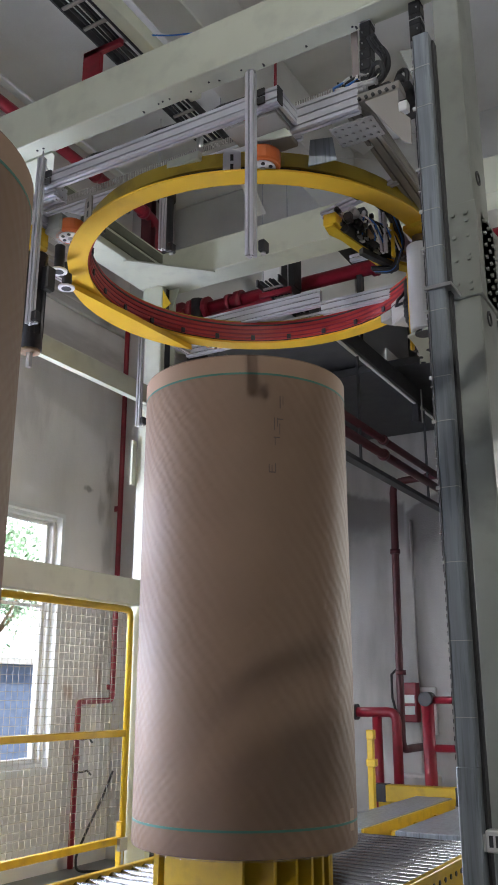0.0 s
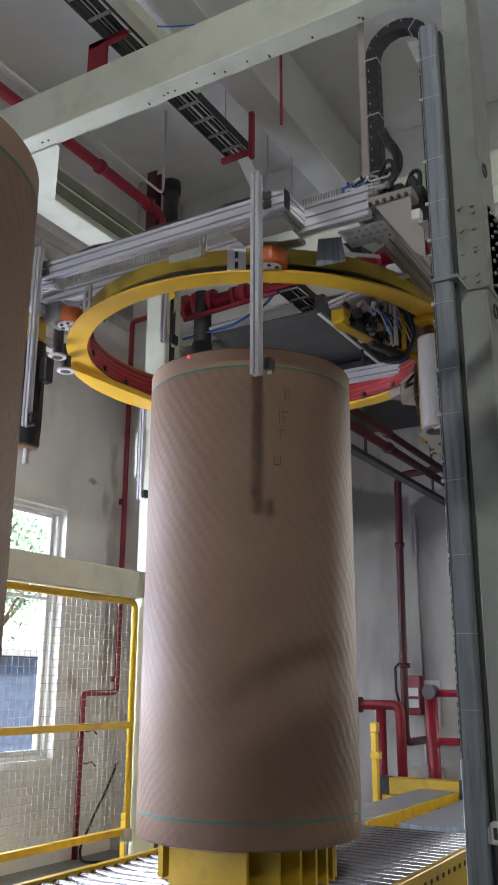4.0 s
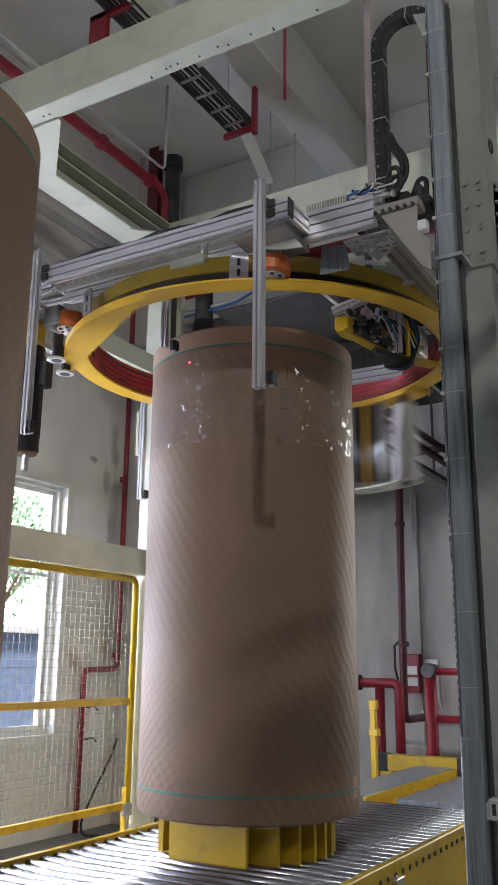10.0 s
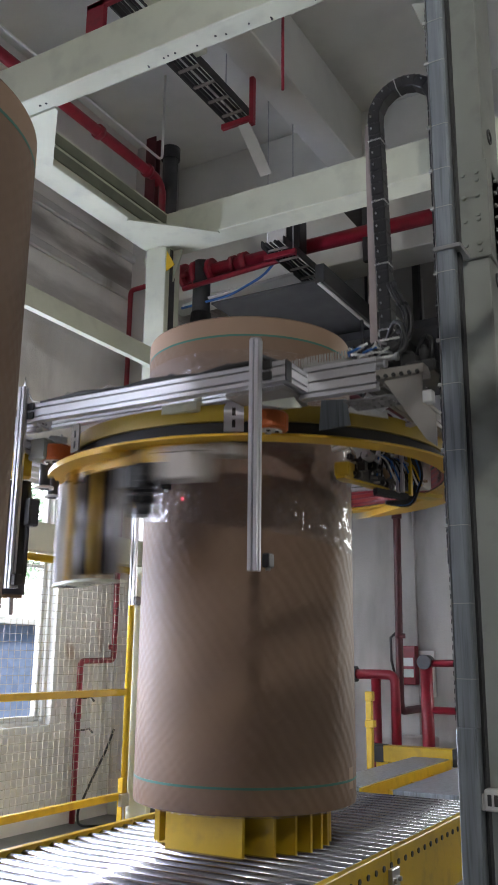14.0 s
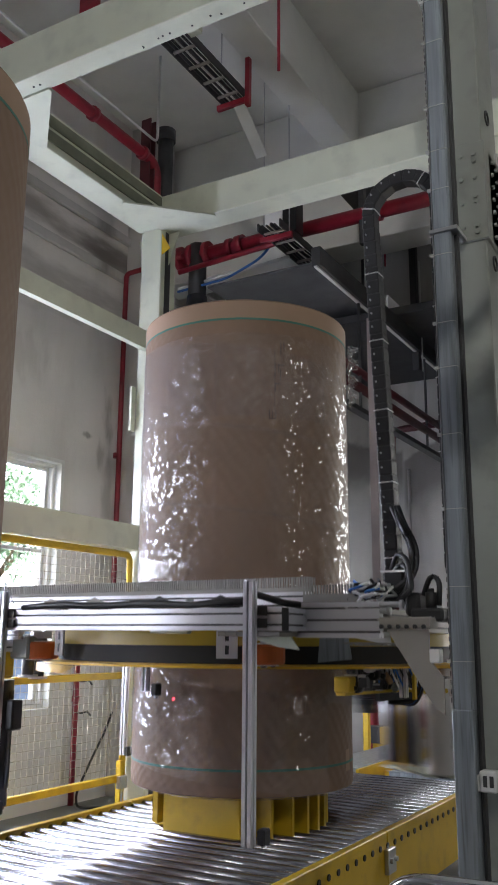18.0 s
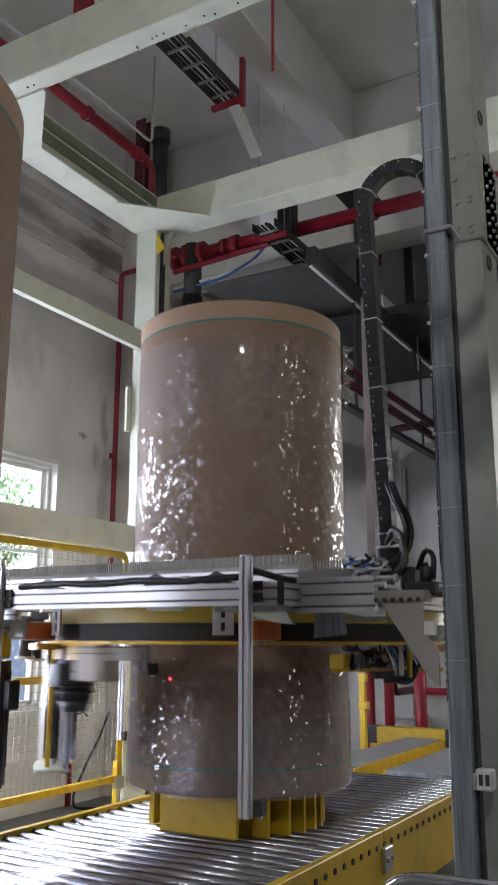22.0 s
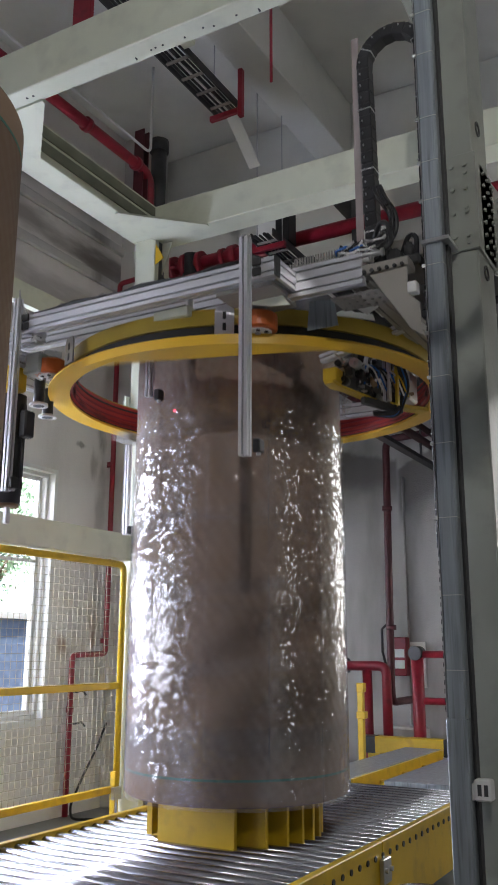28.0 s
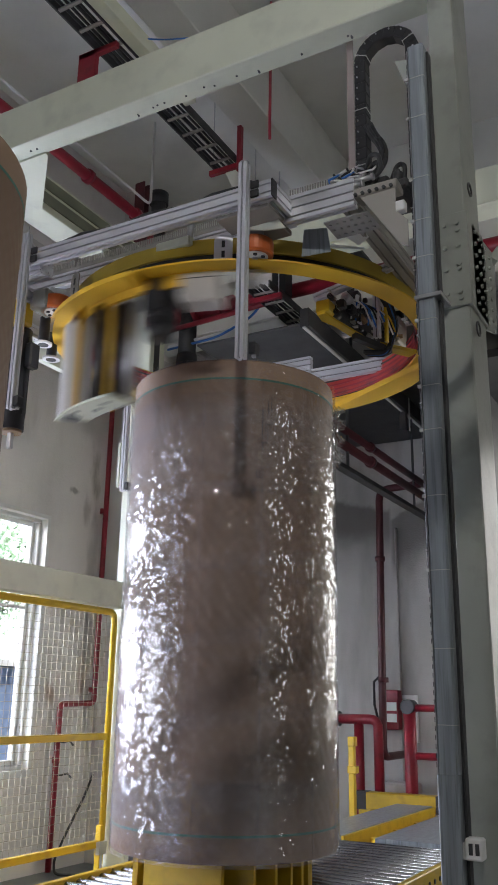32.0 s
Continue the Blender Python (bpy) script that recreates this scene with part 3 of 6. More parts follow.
    tagged(part("wall_pilaster", bm, WALL_GREY), "stained grey concrete pilaster at the wall", "pilaster", kind="structure")


def window(i, y0, y1, z0, z1):
    w = tagged(new("window_%d" % i), "white framed factory window, daylight outside", "window", kind="structure")
    w.location = (ROOM_X0, y0, z0)
    W, H = y1 - y0, z1 - z0
    f = 0.04
    bm = B()
    for a in ((-0.16, -0.06, 0, W, 0, f), (-0.16, -0.06, 0, W, H - f, H), (-0.16, -0.06, 0, f, f, H - f), (-0.16, -0.06, W - f, W, f, H - f)):
        box(bm, *a, 0.006)
    part("window_frame", bm, WHITE, w)
    for k in range(2):
        bm = B()
        a, b = (f, W / 2 + 0.03) if k == 0 else (W / 2 - 0.03, W - f)
        x = -0.15 if k else -0.105
        for q in ((x, x + 0.04, a, a + 0.035, f, H - f), (x, x + 0.04, b - 0.035, b, f, H - f), (x, x + 0.04, a + 0.035, b - 0.035, f, f + 0.04), (x, x + 0.04, a + 0.035, b - 0.035, H - f - 0.035, H - f), (x, x + 0.04, a + 0.035, b - 0.035, H * 0.62, H * 0.62 + 0.03)):
            box(bm, *q, 0.004)
        part("sash", bm, WHITE, w)
    bm = B()
    box(bm, -0.06, 0.014, -0.03, 0.006, -0.03, H + 0.03)
    box(bm, -0.06, 0.014, W - 0.006, W + 0.03, -0.03, H + 0.03)
    box(bm, -0.06, 0.014, 0.006, W - 0.006, H - 0.006, H + 0.03)
    box(bm, -0.06, 0.03, 0.006, W - 0.006, -0.05, 0.006)
    part("trim", bm, WHITE, w)


def outside():
    bm = B()
    box(bm, -14, -13.9, -22, 22, -1, 12)
    tagged(part("backdrop", bm, OUTSIDE), "bright overcast daylight beyond the windows", "backdrop", kind="structure")
    # a tree of small leaf clumps, and a blue-roofed shed
    rnd = random.Random(4)
    for cx, cy in ((-8.0, 3.6), (-9.0, 6.4)):
        tree = thing("tree", "leafy green tree outside the window", "tree", at=(cx, cy, 0))
        bm = B()
        rod(bm, (0, 0, -0.2), (0.1, 0.1, 2.6), 0.16, 10, 0.1)
        for k in range(7):
            a = k * 0.9
            rod(bm, (0.1, 0.1, 2.0 + 0.1 * k), (1.1 * math.cos(a), 1.1 * math.sin(a), 3.2 + 0.25 * k), 0.05, 6, 0.015)
        part("trunk", bm, CORE, tree)
        verts, faces = [], []
        for k in range(5200):
            d = Vector((rnd.gauss(0, 1), rnd.gauss(0, 1), rnd.gauss(0, 1))).normalized()
            c = Vector((0, 0, 3.5)) + Vector((d.x * 1.9, d.y * 1.9, d.z * 1.7)) * (0.5 + 0.5 * rnd.random()) * (0.8 + 0.35 * noise.noise(d * 2.3))
            e = Euler((rnd.uniform(0, 6), rnd.uniform(0, 6), rnd.uniform(0, 6))).to_matrix()
            s = rnd.uniform(0.035, 0.075)
            b = len(verts)
            verts += [tuple(c + e @ Vector(v) * s) for v in ((-1, 0, 0), (0, -0.5, 0.1), (1, 0, 0), (0, 0.5, 0.1))]
            faces.append((b, b + 1, b + 2, b + 3))
        me = bpy.data.meshes.new("crown")
        me.from_pydata(verts, [], faces)
        me.materials.append(TREE_LEAF)
        new("crown", me).parent = tree
    shed = thing("shed", "blue sheet-metal shed outside the window", "shed", at=(-10.5, 3.5, 0))
    bm = B()
    box(bm, -0.6, 0, -5, 9, 0, 2.0)
    part("wall", bm, surface("blue_sheet", (0.2, 0.27, 0.42), 0.5), shed)
    bm = B()
    box(bm, -0.8, 0.2, -5.1, 9.1, 2.0, 2.12)
    part("roof", bm, WHITE, shed)


XL, YN, YF, ZB = -1.38, -0.762, 1.027, 4.637


def gantry():
    g = thing("gantry", "pale grey-green painted steel gantry over the wrapper", "gantry")
    for name, a in (("beam", (XL - 0.222, 1.62, YN - 0.138, YN, ZB, ZB + 0.3)), ("beam", (XL - 0.226, XL, YN + 0.002, YF - 0.002, ZB - 0.002, ZB + 0.27)), ("beam", (XL - 0.222, 3.2, YF, YF + 0.22, ZB, ZB + 0.274))):
        bm = B()
        part(name, box(bm, *a, 0.006), PALE_PAINT, g)
    # dark strips on the left beam's inner face, painting the shade of its recess
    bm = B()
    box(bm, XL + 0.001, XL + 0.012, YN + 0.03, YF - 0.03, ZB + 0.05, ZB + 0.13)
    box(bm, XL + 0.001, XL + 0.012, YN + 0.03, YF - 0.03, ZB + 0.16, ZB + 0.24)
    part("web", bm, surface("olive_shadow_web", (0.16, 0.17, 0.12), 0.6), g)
    for pts in (((XL - 0.02, YN - 0.02), (XL + 0.46, YN - 0.02), (XL + 0.46, YN + 0.004), (XL + 0.004, YN + 0.46), (XL - 0.02, YN + 0.46)), ((XL - 0.02, YF + 0.02), (XL + 0.49, YF + 0.02), (XL + 0.49, YF - 0.004), (XL + 0.004, YF - 0.49), (XL - 0.02, YF - 0.49))):
        bm = B()
        part("gusset", plate(bm, pts, 2, ZB - 0.018, ZB - 0.004), PALE_PAINT, g)
    bm = B()
    box(bm, XL - 0.2, XL, YF, YF + 0.2, 0, ZB, 0.008)
    part("column", bm, PALE_PAINT, g)
    bm = B()
    box(bm, XL - 0.28, XL + 0.08, YF - 0.06, YF + 0.28, 0.0, 0.02)
    part("base_plate", bm, PALE_PAINT, g)
    for x0, s in ((XL - 0.2, -1), (XL, 1)):
        bm = B()
        plate(bm, ((x0, ZB - 0.02), (x0 + s * 0.1, ZB - 0.02), (x0, ZB - 0.3)), 1, YF + 0.09, YF + 0.102)
        part("bracket", bm, PALE_PAINT, g)
    bm = B()
    plate(bm, ((XL + 0.01, ZB - 0.06), (XL + 0.09, ZB - 0.2), (XL + 0.01, ZB - 0.24)), 1, YF - 0.01, YF - 0.004)
    part("warning_mark", bm, YELLOW, g, "small yellow warning triangle")
    # the column is solid; a dark strip stands for shade in its open side
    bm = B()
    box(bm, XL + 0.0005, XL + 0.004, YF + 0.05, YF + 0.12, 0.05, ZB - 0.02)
    part("web", bm, DARK, g, "dark strip painting the shade of the open column side")
    bm = B()
    box(bm, 1.44, 1.64, YF, YF + 0.2, 0, ZB, 0.008)
    part("column", bm, PALE_PAINT, g)
    # side rails on the window side
    bm = B()
    box(bm, XL - 0.12, XL - 0.08, -3.6, YF, 3.62, 3.765, 0.005)
    part("rail", bm, PALE_PAINT, g)
    bm = B()
    box(bm, XL - 0.12, XL - 0.07, -3.6, YF, 3.609, 3.6195)
    part("rail_lip", bm, PALE_PAINT, g)
    bm = B()
    box(bm, XL - 0.2, XL - 0.09, -3.6, YF + 0.02, 2.06, 2.245, 0.005)
    part("rail", bm, PALE_PAINT, g)
    bm = B()
    box(bm, XL - 0.22, XL - 0.2, YF - 0.05, YF - 0.001, 2.98, 3.33)
    part("plate", bm, PALE_PAINT, g)
    rnd = random.Random(2)
    for k in range(14):
        x = rnd.uniform(XL + 0.3, 1.2)
        bm = B()
        rod(bm, (x, YN - 0.07 + 0.05 * rnd.random(), ZB - 0.004), (x, YN - 0.05, ZB + 0.01), 0.006, 6)
        part("screw", bm, DARK, g)


def fence():
    f = thing("mesh_fence", "yellow framed wire mesh safety fence", "fence")
    x, y1 = XL - 0.17, YF - 0.02
    t = 0.045
    for z in (0.46, 1.15):
        bm = B()
        part("rail", box(bm, x - t / 2, x + t / 2, -3.4, y1 - t, z, z + t, 0.005), YELLOW, f)
    bm = B()
    hose(bm, arc_points([(x, -3.4, 2.03), (x, y1 - 0.02, 2.03), (x, y1 - 0.02, 0.5)], 0.06), 0.024, 10)
    part("bent_post", bm, YELLOW, f)
    bm = B()
    part("post", box(bm, x - t / 2, x + t / 2, y1 - 0.06, y1 - 0.015, 0.02, 0.6, 0.004), YELLOW, f)
    bm = B()
    box(bm, x - 0.09, x + 0.09, y1 - 0.12, y1 + 0.05, 0, 0.02)
    part("foot", bm, YELLOW, f)
    verts, faces = [], []

    def wire(p, q, r=0.0017):
        a, s, u = frame_axes(p, q)
        b = len(verts)
        for c in (Vector(p), Vector(q)):
            for k in range(3):
                verts.append(tuple(c + r * (math.cos(2.1 * k) * s + math.sin(2.1 * k) * u)))
        for k in range(3):
            faces.append((b + k, b + (k + 1) % 3, b + 3 + (k + 1) % 3, b + 3 + k))
    for i in range(88):
        y = -3.4 + i * 0.05
        if y < y1 - 0.04:
            wire((x, y, 0.48), (x, y, 2.03))
    for i in range(31):
        z = 0.5 + i * 0.05
        wire((x, -3.4, z), (x, y1 - 0.03, z))
    me = bpy.data.meshes.new("wire_mesh")
    me.from_pydata(verts, [], faces)
    me.materials.append(surface("mesh_wire", (0.42, 0.38, 0.3), 0.55))
    o = new("wire_mesh", me)
    o.parent = f
    bm = B()
    box(bm, x + 0.02, x + 0.05, y1 - 0.1, y1 - 0.02, 0.42, 0.5)
    rod(bm, (x + 0.03, y1 - 0.05, 0.3), (x + 0.03, y1 - 0.05, 0.5), 0.008)
    part("latch", bm, STEEL, f)


def mast():
    m = thing("mast", "dark grey painted steel lift mast of the wrapper", "mast")
    x0, x1, y0, y1 = 1.522, 1.637, -0.918, -0.668
    bm = B()
    box(bm, x0, x1, y0, y1, 0, 6.2, 0.006)
    part("column", bm, GREY_PAINT, m)
    bm = B()
    box(bm, x0 - 0.12, x1 + 0.12, y0 - 0.12, y1 + 0.12, 0, 0.025)
    part("base_plate", bm, GREY_PAINT, m)
    bm = B()
    box(bm, x0 - 0.008, x1 + 0.012, y0 - 0.014, y1 + 0.01, 2.99, 3.42, 0.003)
    part("splice_plate", bm, GREY_PAINT, m)
    bm = B()
    plate(bm, ((y1, 2.98), (y1 + 0.2, 3.04), (y1 + 0.26, 3.46), (y1, 3.42)), 0, x1 - 0.008, x1 + 0.004)
    part("flange_plate", bm, GREY_PAINT, m)
    bm = B()
    rod(bm, (x1 - 0.002, y1 + 0.2, 3.4), (x1 + 0.06, 0.9, 4.5), 0.03, 4, smooth=False)
    part("brace", bm, GREY_PAINT, m)
    bolt = None
    for i in range(8):
        for k, (px, py, d) in enumerate(((x1 + 0.004, y1 + 0.04, 0), (x1 + 0.004, y1 + 0.13, 0), (x0 + 0.085, y0 - 0.014, 1))):
            z = 3.02 + i * 0.052
            if bolt is None:
                bm = B()
                rod(bm, (0, 0, -0.004), (0, 0, 0.008), 0.0095, 6, smooth=False)
                bolt = part("bolt", bm, GREY_PAINT, m)
                bolt.matrix_local = pose(px, py, z, 0, 90, 0)
            elif not (d and i % 3):
                again("bolt", bolt, m, pose(px, py, z, 0, 90, 0) if not d else pose(px, py, z, 90, 0, 0))
    bm = B()
    box(bm, x1 + 0.0045, x1 + 0.012, y0 + 0.06, y1 + 0.02, 3.0, 3.4, 0.002)
    part("side_plate", bm, GREY_PAINT, m)
    for i in range(7):
        for q in (0.09, 0.16, 0.22):
            again("bolt", bolt, m, pose(x1 + 0.014, y0 + q, 3.03 + i * 0.056, 0, 90, 0))
    for i in range(4):
        for q in (0.03, 0.085):
            again("bolt", bolt, m, pose(x0 + q, y0 - 0.016, 3.05 + i * 0.105, 90, 0, 0))
    for z in (3.55, 2.9):
        bm = B()
        lathe(bm, [(0.022, 0), (0.032, 0), (0.032, 0.006), (0.022, 0.006)], 20)
        o = part("ring_mark", bm, DARK, m)
        o.matrix_local = pose(x1 + 0.013, y0 + 0.05, z, 0, 90, 0)
    t = thing("cable_trough", "blue-grey sheet metal cable trough with white ties", "cable trough")
    tx, ty = 1.512, -0.994
    bm = B()
    o = [(-0.045, -0.062), (0.012, -0.062), (0.02, -0.056), (0.02, 0.004), (0.012, 0.01), (-0.045, 0.01), (-0.05, 0.004), (-0.05, -0.056)]
    plate(bm, [(tx + a, ty + b) for a, b in o], 2, 1.2, 4.22)
    part("upper_trough", bm, BLUE_GREY, t)
    bm = B()
    box(bm, tx - 0.056, tx + 0.018, ty - 0.066, ty + 0.02, 0.0, 1.2, 0.004)
    part("lower_box", bm, BLUE_GREY, t)
    bm = B()
    rod(bm, (tx - 0.055, ty - 0.03, 1.0), (tx - 0.055, ty - 0.03, 4.18), 0.004, 6)
    for k in range(98):
        box(bm, tx - 0.063, tx - 0.0515, ty - 0.04, ty - 0.02, 1.22 + 0.03 * k, 1.237 + 0.03 * k)
    part("chain_edge", bm, BLACK, t, "notched edge of the chain lying in the trough")
    # solid dark bar in place of the shaded slit behind the trough
    bm = B()
    box(bm, tx + 0.021, tx + 0.031, ty - 0.02, ty + 0.02, 0.0, 4.2)
    part("back_channel", bm, DARK, t, "dark bar standing for the shade in the gap behind the trough")
    bm = B()
    box(bm, tx - 0.0535, tx - 0.0505, ty - 0.062, ty - 0.045, 1.2, 4.2)
    part("edge_lip", bm, STEEL, t, "bright folded edge")
    bm = B()
    plate(bm, ((tx - 0.12, 4.2), (tx - 0.05, 4.18), (tx - 0.05, 3.98)), 1, ty - 0.03, ty - 0.02)
    part("bracket", bm, GREY_PAINT, t)
    for i, z in enumerate((4.05, 3.85, 3.55, 3.35, 3.18, 2.9, 2.62, 2.44, 2.18, 1.9, 1.62, 1.36)):
        bm = B()
        plate(bm, [(tx + a * 1.03, ty + b * 1.03) for a, b in o], 2, z, z + 0.0025)
        box(bm, tx - 0.066, tx - 0.05, ty - 0.064, ty - 0.052, z - 0.004, z + 0.008)
        part("tie", bm, WALL_TIE, t, "pale plastic tie")
    bm = B()
    box(bm, tx - 0.06, tx + 0.05, ty - 0.075, ty + 0.06, 2.99, 3.005)
    part("clamp", bm, STEEL, t)
    tag = thing("paper_tag", "folded white paper tag tied to the mast brace", "tag", at=(x1 + 0.05, y1 + 0.32, 3.86))
    bm = B()
    plate(bm, ((-0.05, -0.02), (0.05, 0.03), (-0.02, -0.1)), 0, -0.002, 0.002)
    plate(bm, ((-0.05, -0.02), (-0.02, -0.1), (-0.045, -0.11)), 0, 0.003, 0.006)
    part("sheet", bm, WHITE, tag)
    bm = B()
    rod(bm, (0, 0, 0.02), (0, 0.02, 0.2), 0.002, 6)
    part("string", bm, WHITE, tag)
    s = thing("limit_switch", "small white limit switch on a bracket", "switch", at=(1.552, -1.03, 0.968))
    bm = B()
    box(bm, -0.014, 0.045, -0.02, 0.034, -0.034, 0.036, 0.006)
    box(bm, -0.03, -0.012, -0.012, 0.02, -0.034, 0.02, 0.004)
    part("body", bm, WHITE, s)
    for x in (0.0, 0.022):
        bm = B()
        box(bm, x, x + 0.013, -0.023, -0.0195, -0.016, 0.02)
        part("slot", bm, DARK, s)
    bm = B()
    rod(bm, (-0.09, -0.01, -0.01), (-0.03, -0.01, -0.01), 0.004, 6)
    part("wire", bm, WHITE, s)


ZC = 0.53
ROLL_R, ROLL_Z0, ROLL_Z1 = 0.575, 0.72, 3.154
PITCH = 0.0955


def comb_lifter(y):
    """Parallel yellow plates standing between the rollers under a paper roll."""
    p = thing("lifting_block", "yellow painted plate lifting block under the roll", "lifting block", "lifting blocks", at=(0, y, 0))
    for k in range(9):
        yy = (-4 + k) * PITCH
        h = math.sqrt(max(0.44 ** 2 - yy ** 2, 0.01))
        bm = B()
        box(bm, -h, h, yy - 0.012, yy + 0.012, ZC - 0.12, ROLL_Z0 - 0.004, 0.002)
        part("plate", bm, YELLOW, p)
    bm = B()
    box(bm, -0.3, -0.27, -4 * PITCH + 0.012, 4 * PITCH - 0.012, ZC + 0.01, ROLL_Z0 - 0.02)
    part("tie_plate", bm, YELLOW, p)


def paper_roll(y, marks):
    r = thing("paper_roll", "tall brown kraft paper roll standing on end", "paper roll", "paper rolls on the conveyor", at=(0, y, 0))
    bm = B()
    R, z0, z1 = ROLL_R, ROLL_Z0, ROLL_Z1
    prof = [(0.05, z0), (R - 0.012, z0), (R - 0.003, z0 + 0.004), (R, z0 + 0.014)]
    prof += [(R, z0 + 0.12 + k * (z1 - z0 - 0.24) / 8) for k in range(9)]
    prof += [(R, z1 - 0.014), (R - 0.003, z1 - 0.004), (R - 0.012, z1), (0.05, z1)]
    lathe(bm, prof, 128, smooth=True)
    part("body", bm, PAPER, r)
    for z in (z0 + 0.115, z1 - 0.115):
        bm = B()
        lathe(bm, [(R + 0.0005, z), (R + 0.0015, z), (R + 0.0015, z + 0.011), (R + 0.0005, z + 0.011)], 96, smooth=True)
        part("line", bm, GREEN_LINE, r, "thin green printed line")
    bm = B()
    lathe(bm, [(R - 0.002, z1 - 0.108), (R + 0.001, z1 - 0.108), (R + 0.001, z1 - 0.012), (R - 0.002, z1 - 0.012)], 96, smooth=True)
    part("top_band", bm, PAPER_END, r, "plain lighter paper band at the rim")
    if marks:
        # handwritten strokes that cannot be read, as plain bars bent round the roll
        for k, (a, z, w, h) in enumerate(((-50, 2.86, 0.5, 0.07), (-48.5, 2.88, 0.4, 0.05), (-50.5, 2.8, 3.0, 0.006), (-52, 2.74, 0.4, 0.07), (-50.5, 2.76, 0.4, 0.05), (-49, 2.72, 0.4, 0.06), (-52, 2.7, 3.4, 0.006), (-51, 2.66, 0.4, 0.04), (-53, 2.52, 0.4, 0.04), (-53, 2.515, 3.6, 0.006), (-51.5, 2.52, 0.4, 0.035), (-49.6, 2.52, 0.4, 0.045))):
            bm = B()
            lathe(bm, [(R + 0.0005, z), (R + 0.0012, z), (R + 0.0012, z + h), (R + 0.0005, z + h)], 6, a + 5 + (z - 2.5) * 9, a + 5 + (z - 2.5) * 9 + w)
            part("mark", bm, INK, r, "faint dark handwritten mark")
        bm = B()
        lathe(bm, [(R + 0.0005, 0.80), (R + 0.0012, 0.80), (R + 0.0012, 0.9), (R + 0.0005, 0.9)], 4, 3, 9)
        part("label", bm, PAPER_END, r, "small pale paper label")


CONV_Y0, CONV_Y1 = -4.4, 1.85


def conveyor():
    c = thing("roller_conveyor", "yellow framed steel roller conveyor", "conveyor")
    n = int((CONV_Y1 - CONV_Y0) / PITCH)
    joint = 0.05
    for a, b in ((CONV_Y0, joint - 0.004), (joint + 0.004, CONV_Y1)):
        for x0, x1 in ((0.735, 0.775), (-0.775, -0.735)):
            bm = B()
            box(bm, x0, x1, a, b, 0.2, ZC + 0.012, 0.004)
            part("side_rail", bm, YELLOW, c)
    for y in (CONV_Y0 + 0.1, -1.5, joint - 0.06, joint + 0.06, CONV_Y1 - 0.1):
        for x in (0.75, -0.75):
            bm = B()
            box(bm, x - 0.035, x + 0.035, y - 0.035, y + 0.035, 0, 0.2, 0.004)
            part("leg", bm, YELLOW, c)
    bm = B()
    box(bm, 0.777, 0.8, joint - 0.05, joint + 0.05, 0.36, 0.47, 0.003)
    for s in (-0.03, 0.03):
        rod(bm, (0.8, joint + s, 0.42), (0.815, joint + s, 0.42), 0.012, 6)
    part("joint_plate", bm, STEEL, c)
    # added dark sheet, gives the roller gaps their shadow tone
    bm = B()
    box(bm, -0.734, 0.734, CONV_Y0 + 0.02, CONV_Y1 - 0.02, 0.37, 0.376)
    part("drip_pan", bm, DARK, c, "dark sheet added below the rollers for the shade in their gaps")
    bm = B()
    rod(bm, (-0.732, 0, 0), (0.732, 0, 0), 0.028, 20)
    first = part("roller", bm, ROLLER, c)
    bm = B()
    rod(bm, (0, 0, 0), (0.006, 0, 0), 0.014, 10)
    cap = part("roller_pin", bm, BLACK, c)
    for i in range(n):
        y = (i - 46) * PITCH + PITCH / 2
        if y < CONV_Y0 + 0.06 or y > CONV_Y1 - 0.05:
            continue
        again("roller", first, c, pose(0, y, ZC - 0.028))
        again("roller_pin", cap, c, pose(0.7745, y, ZC - 0.05))
    first.matrix_local = pose(0, (0 - 46) * PITCH + PITCH / 2, ZC - 0.028)
    cap.matrix_local = pose(0.7745, (0 - 46) * PITCH + PITCH / 2, ZC - 0.05)


